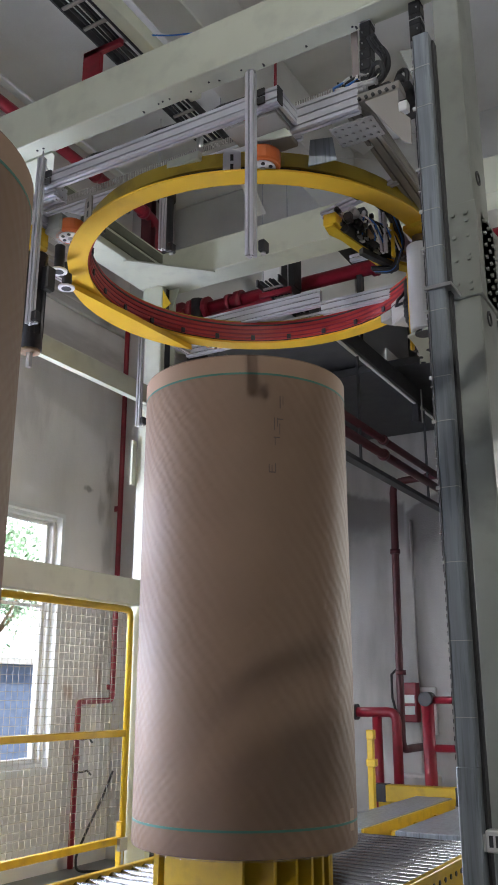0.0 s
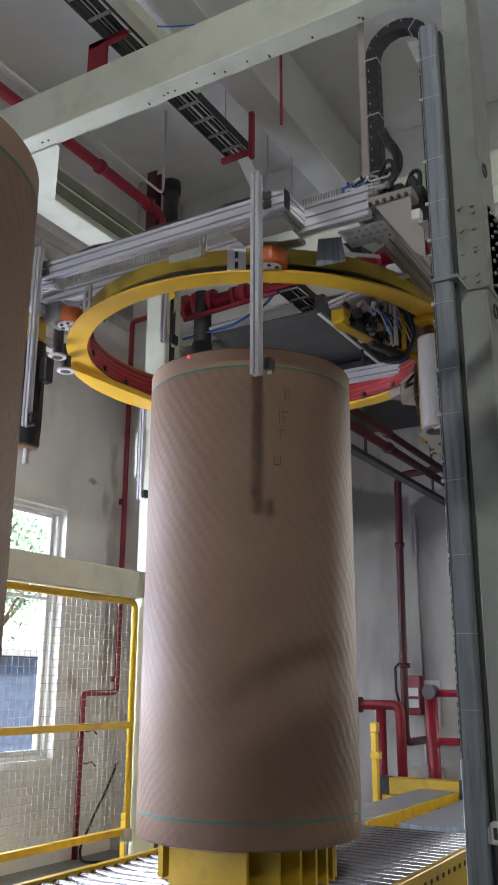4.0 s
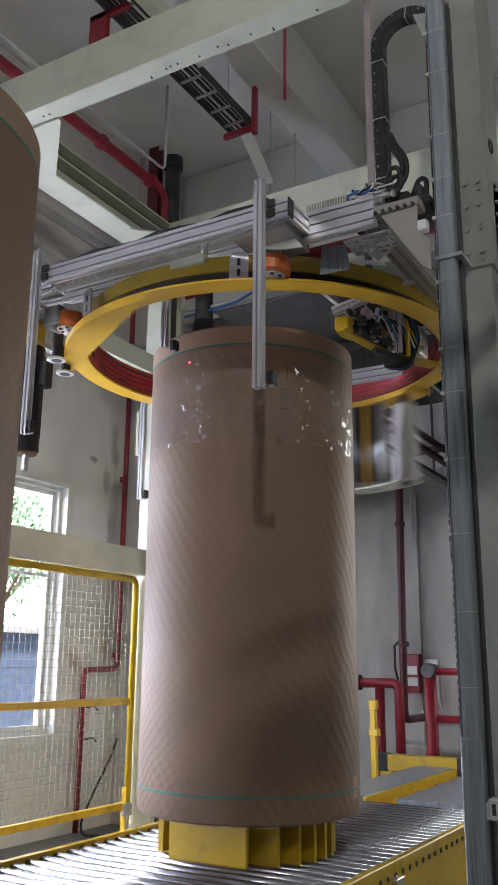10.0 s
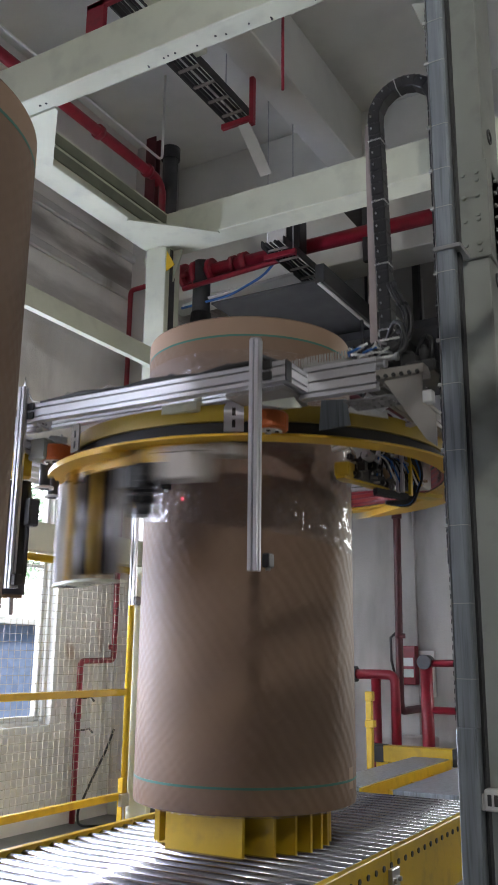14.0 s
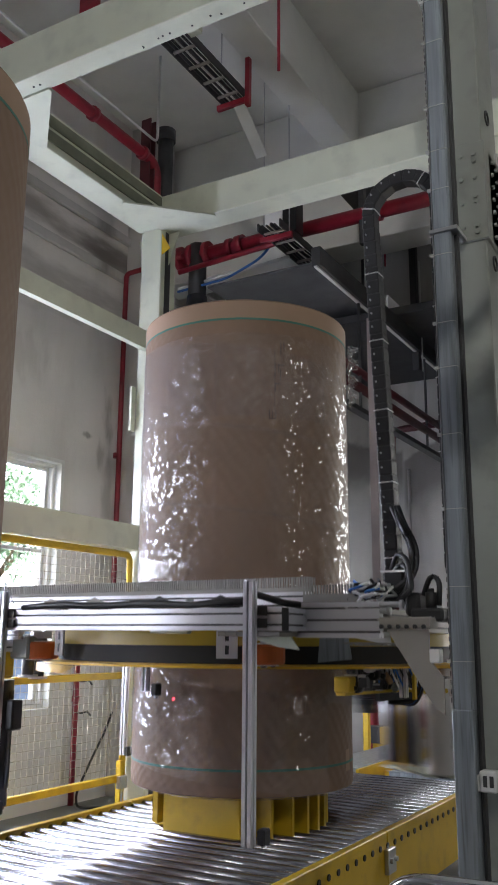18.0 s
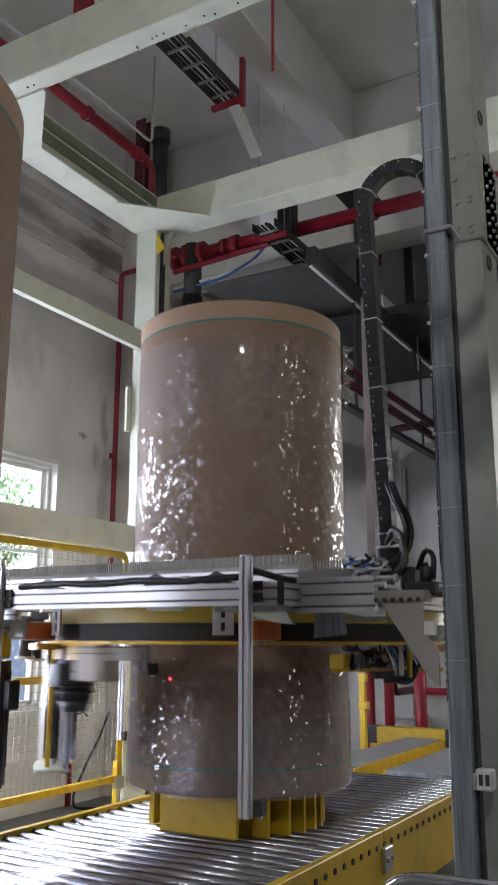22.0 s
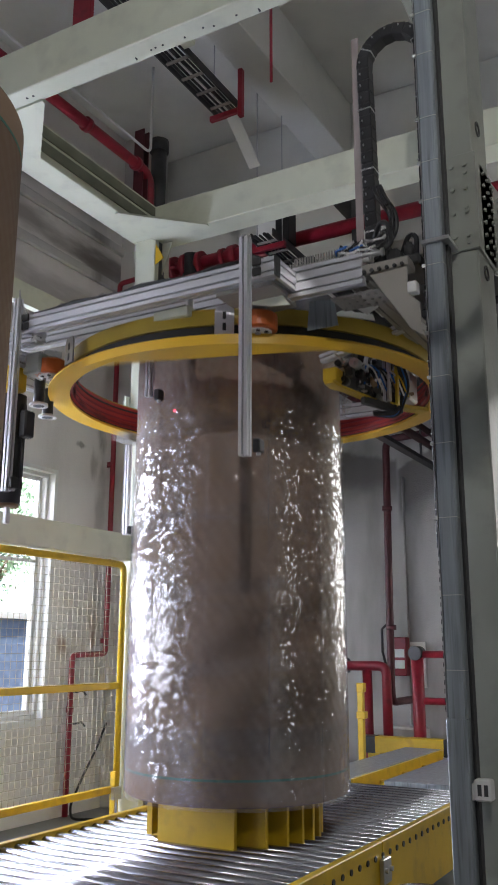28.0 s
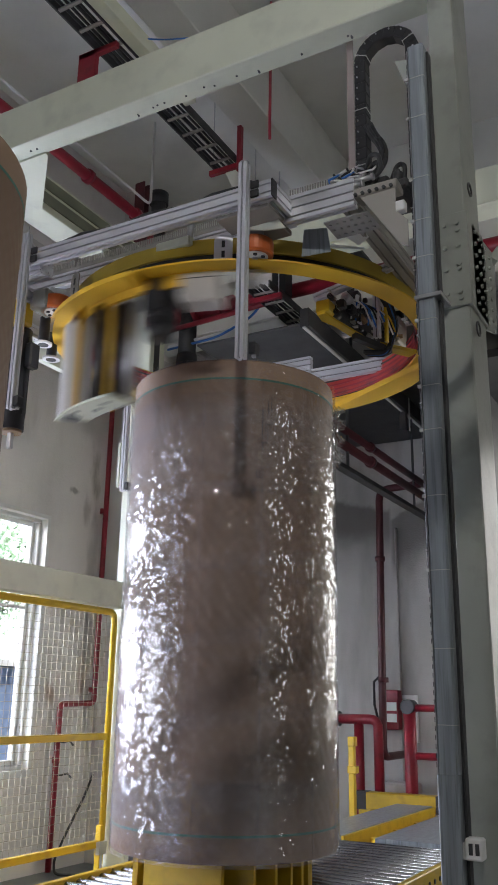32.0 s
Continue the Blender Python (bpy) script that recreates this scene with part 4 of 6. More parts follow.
def transfer_bed():
    """The next bed beyond the rollers: two grey decks with an open yellow frame between them."""
    t = thing("transfer_bed", "yellow framed transfer bed with grey steel decks", "conveyor bed")
    for x0, x1, y0 in ((-0.53, -0.19, 1.95), (0.06, 0.74, 1.95)):
        bm = B()
        box(bm, x0, x1, y0, 4.05, ZC - 0.03, ZC + 0.004, 0.004)
        part("deck", bm, BLUE_GREY, t)
    for x in (-0.19, 0.04):
        bm = B()
        box(bm, x, x + 0.02, 1.95, 4.05, 0.2, ZC - 0.004)
        part("rail", bm, YELLOW, t)
    for y in (1.95, 2.45, 2.95, 3.45):
        bm = B()
        box(bm, -0.17, 0.04, y, y + 0.06, 0.34, ZC - 0.07, 0.004)
        part("cross_member", bm, YELLOW, t)
    bm = B()
    box(bm, -0.17, 0.04, 1.95, 4.05, 0.2, 0.22)
    part("floor_plate", bm, YELLOW, t)
    for x in (-0.5, -0.24, 0.1, 0.66):
        for y in (2.0, 3.9):
            bm = B()
            box(bm, x, x + 0.05, y, y + 0.05, 0, ZC - 0.031)
            part("leg", bm, YELLOW, t)
    s = thing("end_stop", "yellow and black painted end stop beam", "end stop", at=(0, 4.2, 0))
    bm = B()
    box(bm, -1.02, 1.6, 0, 0.14, 0.45, 0.6, 0.006)
    part("beam", bm, YELLOW, s)
    for x in (-1.02, -0.2, 0.9):
        bm = B()
        box(bm, x - 0.004, x + 0.13, -0.004, 0.144, 0.446, 0.604)
        part("black_patch", bm, BLACK, s)
    for x in (-0.97, 0.9):
        bm = B()
        box(bm, x, x + 0.12, 0.01, 0.13, 0, 0.446)
        part("leg", bm, YELLOW, s)
    g = thing("guard_post", "slim yellow guard post beyond the conveyor", "post", at=(-0.63, 3.24, 0))
    bm = B()
    box(bm, -0.026, 0.026, -0.026, 0.026, 0, 1.06, 0.004)
    part("post", bm, YELLOW, g)
    bm = B()
    box(bm, -0.034, 0.05, -0.034, 0.034, 0.84, 0.9, 0.005)
    part("collar", bm, YELLOW, g)
    bm = B()
    box(bm, -0.03, 0.04, -0.03, 0.03, 1.06, 1.14, 0.006)
    part("head", bm, YELLOW, g)


hall()
for i, w in enumerate(WINDOWS):
    window(i + 1, *w)
outside()
gantry()
fence()
mast()
conveyor()
transfer_bed()
comb_lifter(0)
paper_roll(0, True)
comb_lifter(-2.6)
paper_roll(-2.6, False)


# ---- overhead services and the far end of the hall ----
def cable_tray(x0, x1, y0, y1, z, hang, trunk=False):
    t = thing("cable_tray", "black ladder cable tray hung under the ceiling", "cable tray", "cable trays")
    for x in (x0, x1):
        bm = B()
        box(bm, x - 0.008, x + 0.008, y0, y1, z, z + 0.07, 0.002)
        part("side_rail", bm, DARK, t)
    n = int((y1 - y0) / 0.22)
    for k in range(n):
        y = y0 + 0.1 + k * 0.22
        bm = B()
        box(bm, x0 + 0.008, x1 - 0.008, y, y + 0.025, z + 0.005, z + 0.02)
        part("rung", bm, BOX_GREY, t)
    if trunk:
        bm = B()
        box(bm, x1 + 0.03, x1 + 0.13, y0, y1 - 0.9, z - 0.02, z + 0.1, 0.004)
        part("trunking", bm, PALE_PAINT, t, "pale closed cable trunking")
    for k, (dx, r) in enumerate(((0.04, 0.014), (0.08, 0.011), (0.125, 0.016), (0.165, 0.01))):
        bm = B()
        hose(bm, [(x0 + dx + 0.01 * math.sin(i * 1.3 + k), y0 + (y1 - y0) * i / 14, z + 0.02 + r) for i in range(15)], r, 6)
        part("cable", bm, BLACK, t)
    for y in hang:
        for x in (x0 - 0.02, x1 + 0.02):
            bm = B()
            rod(bm, (x, y, z), (x, y, ROOM_Z + 0.3), 0.006, 6)
            part("hanger_rod", bm, STEEL, t)
        bm = B()
        box(bm, x0 - 0.05, x1 + 0.05, y - 0.02, y + 0.02, z - 0.05, z - 0.001, 0.003)
        part("hanger_bar", bm, RED_PIPE, t, "red painted hanger bar")
    return t


def pipe_run(label, pts, r, mat, clamps=(), bend=0.09, name="pipe", group=""):
    p = thing(name, label, "pipe", group)
    bm = B()
    hose(bm, arc_points(pts, bend), r, 14)
    part("tube", bm, mat, p)
    for c, d in clamps:
        bm = B()
        c, d = Vector(c), Vector(d)
        rod(bm, c - d * 0.025, c + d * 0.025, r * 1.35, 14)
        part("coupling", bm, mat, p)
    return p


def overhead():
    t = cable_tray(-1.1, -0.88, -6.0, 1.5, 5.9, (-3.0, 1.46), True)
    bm = B()
    box(bm, -1.24, -1.08, -0.22, -0.18, 5.62, 5.9, 0.004)
    box(bm, -1.24, -0.9, -0.22, -0.18, 5.85, 5.898, 0.004)
    part("hanger_plate", bm, RED_PIPE, t, "red painted hanger plate")
    bm = B()
    box(bm, -0.86, -0.82, 1.42, 1.47, 5.8, 6.35, 0.004)
    part("end_bracket", bm, RED_PIPE, t, "red painted upright at the tray's end")
    bm = B()
    plate(bm, ((-0.99, 1.47), (-0.88, 1.47), (-0.88, 1.86), (-0.99, 1.86)), 2, 0.0, 0.012)
    cover = part("drop_cover", bm, WHITE, t, "bright bare sheet metal drop cover")
    for v in cover.data.vertices:
        v.co.z += 5.84 - (v.co.y - 1.47) * 0.7
    cable_tray(-1.08, -0.86, 2.05, 5.4, 4.98, (2.2, 4.0))
    bx = thing("junction_box", "white junction box on the cable tray", "junction box", at=(-1.06, 2.36, 5.08))
    bm = B()
    box(bm, -0.11, 0.079, -0.03, 0.05, -0.02, 0.28, 0.008)
    part("cover", bm, WHITE, bx)
    bm = B()
    box(bm, 0.08, 0.22, -0.03, 0.12, -0.03, 0.3, 0.005)
    part("bracket", bm, BLACK, bx)
    # sprinkler main along the window wall, with its drop
    pipe_run("red painted sprinkler main with couplings, under the ceiling", [(-2.05, -6.9, 5.8), (-2.05, 1.82, 5.8), (-2.05, 1.82, 5.1), (-2.95, 2.5, 5.05), (-2.95, 2.5, 1.4), (-2.95, 2.08, 1.38), (-2.95, 2.08, 0.01)][:3], 0.048, RED_PIPE, [((-2.05, y, 5.8), (0, 1, 0)) for y in (-5, -2, 0.9, 1.6)], 0.16, "sprinkler_pipe", "red pipes")
    pipe_run("thin white conduit beside the red main", [(-1.96, -6.9, 5.93), (-1.96, 1.7, 5.93), (-1.96, 1.7, 6.85)], 0.012, WHITE, (), 0.08, "conduit")
    for y in (-4.5,):
        s = thing("pipe_hanger", "dark red angle hanger holding the pipe", "hanger", "pipe hangers")
        bm = B()
        box(bm, -2.12, -1.9, y - 0.02, y + 0.02, 5.70, 5.74, 0.003)
        box(bm, -2.14, -2.11, y - 0.02, y + 0.02, 5.70, ROOM_Z + 0.3)
        part("angle", bm, RED_PIPE, s)
    f = thing("drain_pipe", "dark vertical drain stub behind the red main", "drain pipe", at=(-2.14, 2.08, 5.35))
    bm = B()
    rod(bm, (0, 0, 0), (0, 0, 0.93), 0.075, 18)
    part("stub", bm, DARK, f)
    bm = B()
    rod(bm, (0, 0, 0.85), (0, 0, 0.97), 0.095, 18)
    part("collar", bm, DARK, f)
    bm = B()
    box(bm, 0.0, 0.11, -0.4, -0.385, 0.0, 0.86, 0.003)
    box(bm, 0.0, 0.11, -0.325, -0.31, 0.0, 0.86, 0.003)
    box(bm, 0.0, 0.012, -0.385, -0.325, 0.0, 0.86, 0.003)
    part("channel", bm, SHADE_MAROON, f, "dark red upright channel")
    bm = B()
    box(bm, -0.02, 0.02, -0.32, -0.06, 0.3, 0.34, 0.003)
    part("bracket", bm, DARK, f)
    pipe_run("loose dark hose against the wall and on the floor", [(-2.95, 2.62, 0.75), (-2.95, 2.5, 0.55), (-2.93, 2.3, 0.33), (-2.9, 2.1, 0.1), (-2.8, 2.0, 0.012), (-2.5, 2.2, 0.012)], 0.011, BLACK, (), 0.06, "hose")
    # red wall riser with its low offset
    pipe_run("slim red riser on the window wall, stained at its offset", [(-2.2, 2.5, 5.16), (-2.9, 2.5, 5.13), (-2.9, 2.5, 1.38), (-2.93, 2.07, 1.37), (-2.93, 2.07, 0.01)], 0.026, RED_PIPE, [((-2.93, 2.5, 3.2), (0, 0, 1)), ((-2.93, 2.07, 0.9), (0, 0, 1)), ((-2.93, 2.5, 1.5), (0, 0, 1))], 0.05, "riser_pipe", "red pipes")
    for z in (1.05, 0.78):
        v = thing("pipe_valve", "small dark valve lever on the riser", "valve", "valves", at=(-2.93, 2.07, z))
        bm = B()
        hose(bm, [(0.0, 0, 0), (0.06, 0.02, 0), (0.07, 0.08, 0.01), (0.07, 0.13, -0.03)], 0.009, 6)
        part("lever", bm, BLACK, v)
    # two pipes over the aisle
    for x, y, r in ((2.44, -4.05, 0.07), (2.275, -3.645, 0.026)):
        a, b = Vector((x - 0.26, y - 1.1, 3.81)), Vector((x + 0.26, y + 1.1, 3.81))
        o = pipe_run("red painted pipe hung over the aisle on rods", [a, b], r, RED_PIPE, (), 0.05, "aisle_pipe", "red pipes")
        for q in (a, b):
            bm = B()
            rod(bm, q, (q.x, q.y, ROOM_Z + 0.3), 0.006, 6)
            part("hanger_rod", bm, STEEL, o)
    # main across the hall behind the gantry
    pipe_run("thick red fire main across the hall", [(-2.3, 2.6, 5.19), (8.9, 2.6, 5.19)], 0.068, RED_PIPE, [((x, 2.6, 5.19), (1, 0, 0)) for x in (-1.7, -0.15, 0.5, 2.6)], 0.1, "fire_main", "red pipes")
    pipe_run("thin red branch pipe below the fire main", [(-2.2, 2.45, 4.98), (-0.9, 2.45, 5.05), (-0.9, 2.6, 5.19)], 0.026, RED_PIPE, (), 0.06, "branch_pipe", "red pipes")
    val = thing("valve_set", "red and dark valve set at the end of the fire main", "valve set")
    for x, r, h in ((-2.3, 0.13, 0.05), (-2.16, 0.13, 0.05), (-1.98, 0.12, 0.05), (-1.62, 0.1, 0.08)):
        bm = B()
        rod(bm, (x, 2.6, 5.19), (x + h, 2.6, 5.19), r, 16)
        part("flange", bm, RED_PIPE, val)
    bm = B()
    rod(bm, (-2.08, 2.6, 4.75), (-2.08, 2.6, 5.3), 0.09, 14)
    rod(bm, (-2.08, 2.6, 4.45), (-2.08, 2.6, 4.75), 0.13, 14, 0.1)
    part("body", bm, DARK, val)
    for x in (-0.3,):
        s = thing("drop_hanger", "dark steel hanger strap from the beam", "hanger", "pipe hangers")
        bm = B()
        box(bm, x - 0.025, x + 0.025, 2.57, 2.63, 4.9, 5.6, 0.003)
        box(bm, x - 0.3, x + 0.025, 2.63, 3.2, 5.56, 5.6, 0.003)
        part("strap", bm, DARK, s)
    pipe_run("pale plastic tube beside the pipes", [(-2.3, 2.6, 4.88), (-1.05, 2.6, 4.95)], 0.016, WHITE, (), 0.05, "plastic_tube")
    pipe_run("loose dark blue hose under the pipes", [(-2.3, 2.58, 4.84), (-1.7, 2.55, 4.85), (-1.3, 2.5, 4.95), (-1.1, 2.5, 5.15)], 0.012, CABLE_BLUE, (), 0.1, "hose")
    pipe_run("blue air hose strung under the ceiling", [(-0.95, -0.28, 6.0), (-0.8, -0.1, 5.96), (-0.66, 0.04, 6.0), (-0.45, 0.3, 6.15)], 0.006, CABLE_BLUE, (), 0.08, "hose")
    for x, y in ((-0.27, 0.92), (-0.84, 4.6)):
        d = thing("drop_rod", "dark red rod hanging from the ceiling", "rod", "hanging rods")
        bm = B()
        rod(bm, (x, y, 5.6), (x, y, ROOM_Z + 0.3), 0.012, 8)
        part("rod", bm, RED_PIPE, d)


def far_end():
    # service platform under the beams
    p = thing("service_platform", "dark steel service platform with pale edge strips", "platform")
    bm = B()
    box(bm, -1.5, 3.1, 3.3, 5.48, 4.46, 4.54, 0.004)
    part("deck", bm, DARK, p)
    for x in (-0.3, 1.1, 2.5):
        bm = B()
        box(bm, x - 0.04, x + 0.04, 1.6, 5.48, 4.3, 4.46, 0.004)
        part("joist", bm, DARK, p)
    bm = B()
    box(bm, -0.318, -0.29, 1.6, 5.48, 4.288, 4.3)
    part("edge_strip", bm, WHITE, p, "thin pale edge strip")
    for y, l in ((3.3, 0.65), (4.55, 0.5)):
        bm = B()
        box(bm, -0.36, -0.34, y, y + l, 4.545, 4.68)
        part("kick_strip", bm, WHITE, p, "short pale strip")
    for y in (3.95, 5.2):
        bm = B()
        box(bm, -0.34, -0.27, y, y + 0.07, 4.1, 5.5, 0.003)
        part("upright", bm, DARK, p)
        bm = B()
        box(bm, -0.262, -0.252, y + 0.07, y + 0.09, 4.1, 5.3)
        part("upright_edge", bm, WHITE, p)
    # added sheet, keeps the bright end wall from showing beside the mast
    bm = B()
    box(bm, 0.55, 0.62, 3.2, 5.48, 2.5, 4.3, 0.004)
    part("side_screen", bm, DARK, p, "added dark sheet below the platform, darkens the strip beside the mast")
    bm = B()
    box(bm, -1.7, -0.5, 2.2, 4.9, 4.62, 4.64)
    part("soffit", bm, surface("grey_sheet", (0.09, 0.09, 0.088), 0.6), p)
    for x, y in ((2.9, 5.3), (2.9, 3.4), (-1.4, 5.3)):
        bm = B()
        rod(bm, (x, y, 4.5), (x, y, ROOM_Z + 0.3), 0.02, 8)
        part("hanger", bm, DARK, p)
    # red pipes in the darker copy of the paint that holds their shade
    for z, r in ((3.66, 0.034), (3.52, 0.04)):
        pipe_run("red pipe running to the end wall, coloured as in shade", [(-0.3, 1.5, z), (-0.3, 5.5, z)], r, SHADE_MAROON, [((-0.3, 3.0, z), (0, 1, 0))], 0.1, "wall_pipe", "red pipes")
    b = thing("pipe_shelf", "dark steel angle under the pipes", "bracket")
    bm = B()
    box(bm, -0.34, -0.26, 1.5, 5.49, 3.29, 3.33)
    part("angle", bm, DARK, b)
    for y in (2.45, 4.2):
        bm = B()
        box(bm, -0.31, -0.29, y, y + 0.02, 3.33, 4.29)
        part("hanger", bm, DARK, b)
    pipe_run("dark red riser with an elbow in front of the end wall", [(0.6, 4.6, 3.72), (-0.82, 4.6, 3.66), (-0.85, 4.6, 0.9), (-0.85, 5.48, 0.9)], 0.04, SHADE_MAROON, [((-0.83, 4.6, 1.65), (0, 0, 1)), ((-0.83, 4.6, 2.9), (0, 0, 1))], 0.12, "riser_pipe", "red pipes")
    pipe_run("thin grey conduit beside the riser", [(-0.95, 5.47, 3.4), (-0.95, 5.47, 0.01)], 0.015, WALL_GREY, (), 0.05, "conduit")
    # barrier pipes
    g = thing("pipe_barrier", "dark red pipe barrier at the end wall", "barrier")
    for name, pts, r in (("rail", [(-1.5, 4.55, 1.26), (-0.88, 4.55, 1.26), (-0.88, 4.55, 0.0)], 0.05), ("post", [(-1.09, 4.55, 1.22), (-1.09, 4.55, 0.0)], 0.05), ("post", [(-1.5, 4.55, 1.26), (-1.5, 4.55, 0.0)], 0.05)):
        bm = B()
        hose(bm, arc_points(pts, 0.09), r, 14)
        part(name, bm, RED_PIPE, g)
    bm = B()
    rod(bm, (-1.33, 4.55, 1.26), (-1.30, 4.55, 1.26), 0.08, 14)
    part("flange", bm, DARK, g)
    g = thing("pipe_barrier", "dark red hand barrier with an open pipe end", "barrier")
    bm = B()
    rod(bm, (-0.53, 4.5, 0.0), (-0.53, 4.5, 1.36), 0.062, 16)
    part("post", bm, RED_PIPE, g)
    bm = B()
    rod(bm, (-0.53, 4.42, 1.39), (-0.53, 4.58, 1.39), 0.07, 16)
    part("cap", bm, BLACK, g)
    for z in (1.38, 0.93):
        bm = B()
        rod(bm, (-0.47, 4.5, z), (1.9, 4.5, z), 0.035, 12)
        part("rail", bm, RED_PIPE, g)
    bm = B()
    rod(bm, (1.9, 4.5, 0), (1.9, 4.5, 1.42), 0.05, 12)
    part("post", bm, RED_PIPE, g)
    # hydrant box, notice board
    c = thing("hydrant_box", "red fire hydrant box with pale labels on the end wall", "hydrant box", at=(-1.04, 5.5, 1.2))
    bm = B()
    box(bm, -0.1, 0.1, -0.16, -0.001, -0.06, 0.36, 0.008)
    part("body", bm, RED_PIPE, c)
    for z in (0.02, 0.14):
        bm = B()
        box(bm, -0.06, 0.08, -0.166, -0.161, z, z + 0.09)
        part("label", bm, WHITE, c, "pale paper label")
    bm = B()
    hose(bm, [(-0.14, -0.1, 0.5), (-0.2, -0.1, 0.45), (-0.2, -0.1, 0.2), (-0.15, -0.1, 0.0)], 0.015, 8)
    part("hose", bm, DARK, c)
    n = thing("notice_board", "white notice board with rows of small dark marks", "notice board", at=(-0.86, 5.5, 1.01))
    bm = B()
    box(bm, -0.1, 0.1, -0.03, -0.001, 0, 0.5, 0.004)
    part("board", bm, WHITE, n)
    for k in range(4):
        for q in range(2):
            bm = B()
            box(bm, -0.07 + q * 0.08, -0.03 + q * 0.08, -0.036, -0.031, 0.1 + k * 0.1, 0.15 + k * 0.1)
            part("mark", bm, INK if k != 1 else RED_PIPE, n)
    s = thing("wall_stand", "grey steel bin on the floor by the end wall", "bin", at=(-0.9, 5.2, 0))
    bm = B()
    box(bm, -0.2, 0.2, -0.15, 0.15, 0, 0.62, 0.02)
    part("body", bm, WALL_GREY, s)
    rail = thing("trolley_handle", "bright chrome bent tube handle of a trolley", "handle")
    bm = B()
    hose(bm, arc_points([(1.79, -2.6, 0.0), (1.79, -2.6, 1.035), (2.28, -2.6, 1.045), (2.28, -2.6, 0.0)], 0.09, 7), 0.011, 12)
    part("tube", bm, surface("chrome", (0.75, 0.75, 0.76), 0.12, metal=1.0, vary=0.03, bump=0), rail)


overhead()
far_end()


# ---- the wrapping head: a lifted frame with a turning ring ----
def slots(name, p0, p1, w, h, parent, nw=1, nh=2, mat=None):
    bm = B()
    outline = slot_outline(w, h, nw, nh)
    extrude(bm, outline, p0, p1)
    o = part(name, bm, mat or ALU, parent)
    # the slot floors are coloured dark for the shade inside the grooves
    o.data.materials.append(SLOT_SHADE)
    deep = [abs(x) < w / 2 - 0.004 and abs(y) < h / 2 - 0.004 for x, y in outline]
    for i, poly in enumerate(o.data.polygons[:len(outline)]):
        if deep[i] and deep[(i + 1) % len(outline)]:
            poly.material_index = 1
    return o


RING_X, RING_Y = 0.062, 0.025


def polar(r, a, z=0.0):
    return Vector((r * math.cos(radians(a)), r * math.sin(radians(a)), z))


def guide_wheel(h, ang, r):
    """An orange guide wheel on its bracket, running in the ring's groove."""
    c = Vector((RING_X, RING_Y, 0)) + polar(r, ang)
    bm = B()
    lathe(bm, [(0.03, 0.03), (0.08, 0.03), (0.088, 0.038), (0.088, 0.102), (0.08, 0.11), (0.03, 0.11)], 28, smooth=False)
    w = part("guide_wheel", bm, ORANGE, h, "orange urethane guide wheel")
    w.location = c
    bm = B()
    lathe(bm, [(0.0, 0.025), (0.062, 0.025), (0.062, 0.114), (0.0, 0.114)], 24)
    part("hub", bm, WHITE, w, "white wheel hub")
    for k in range(6):
        bm = B()
        rod(bm, polar(0.043, 60 * k, 0.02), polar(0.043, 60 * k, 0.026), 0.01, 8)
        part("hole", bm, BLACK, w)
    bm = B()
    rod(bm, (0, 0, 0.016), (0, 0, 0.16), 0.014, 12)
    part("axle", bm, STEEL, w)
    bm = B()
    box(bm, -0.045, 0.045, -0.04, 0.04, 0.125, 0.16, 0.004)
    o = part("wheel_mount", bm, STEEL, h)
    o.matrix_local = Matrix.Translation(c) @ pose(0, 0, 0, 0, 0, ang)


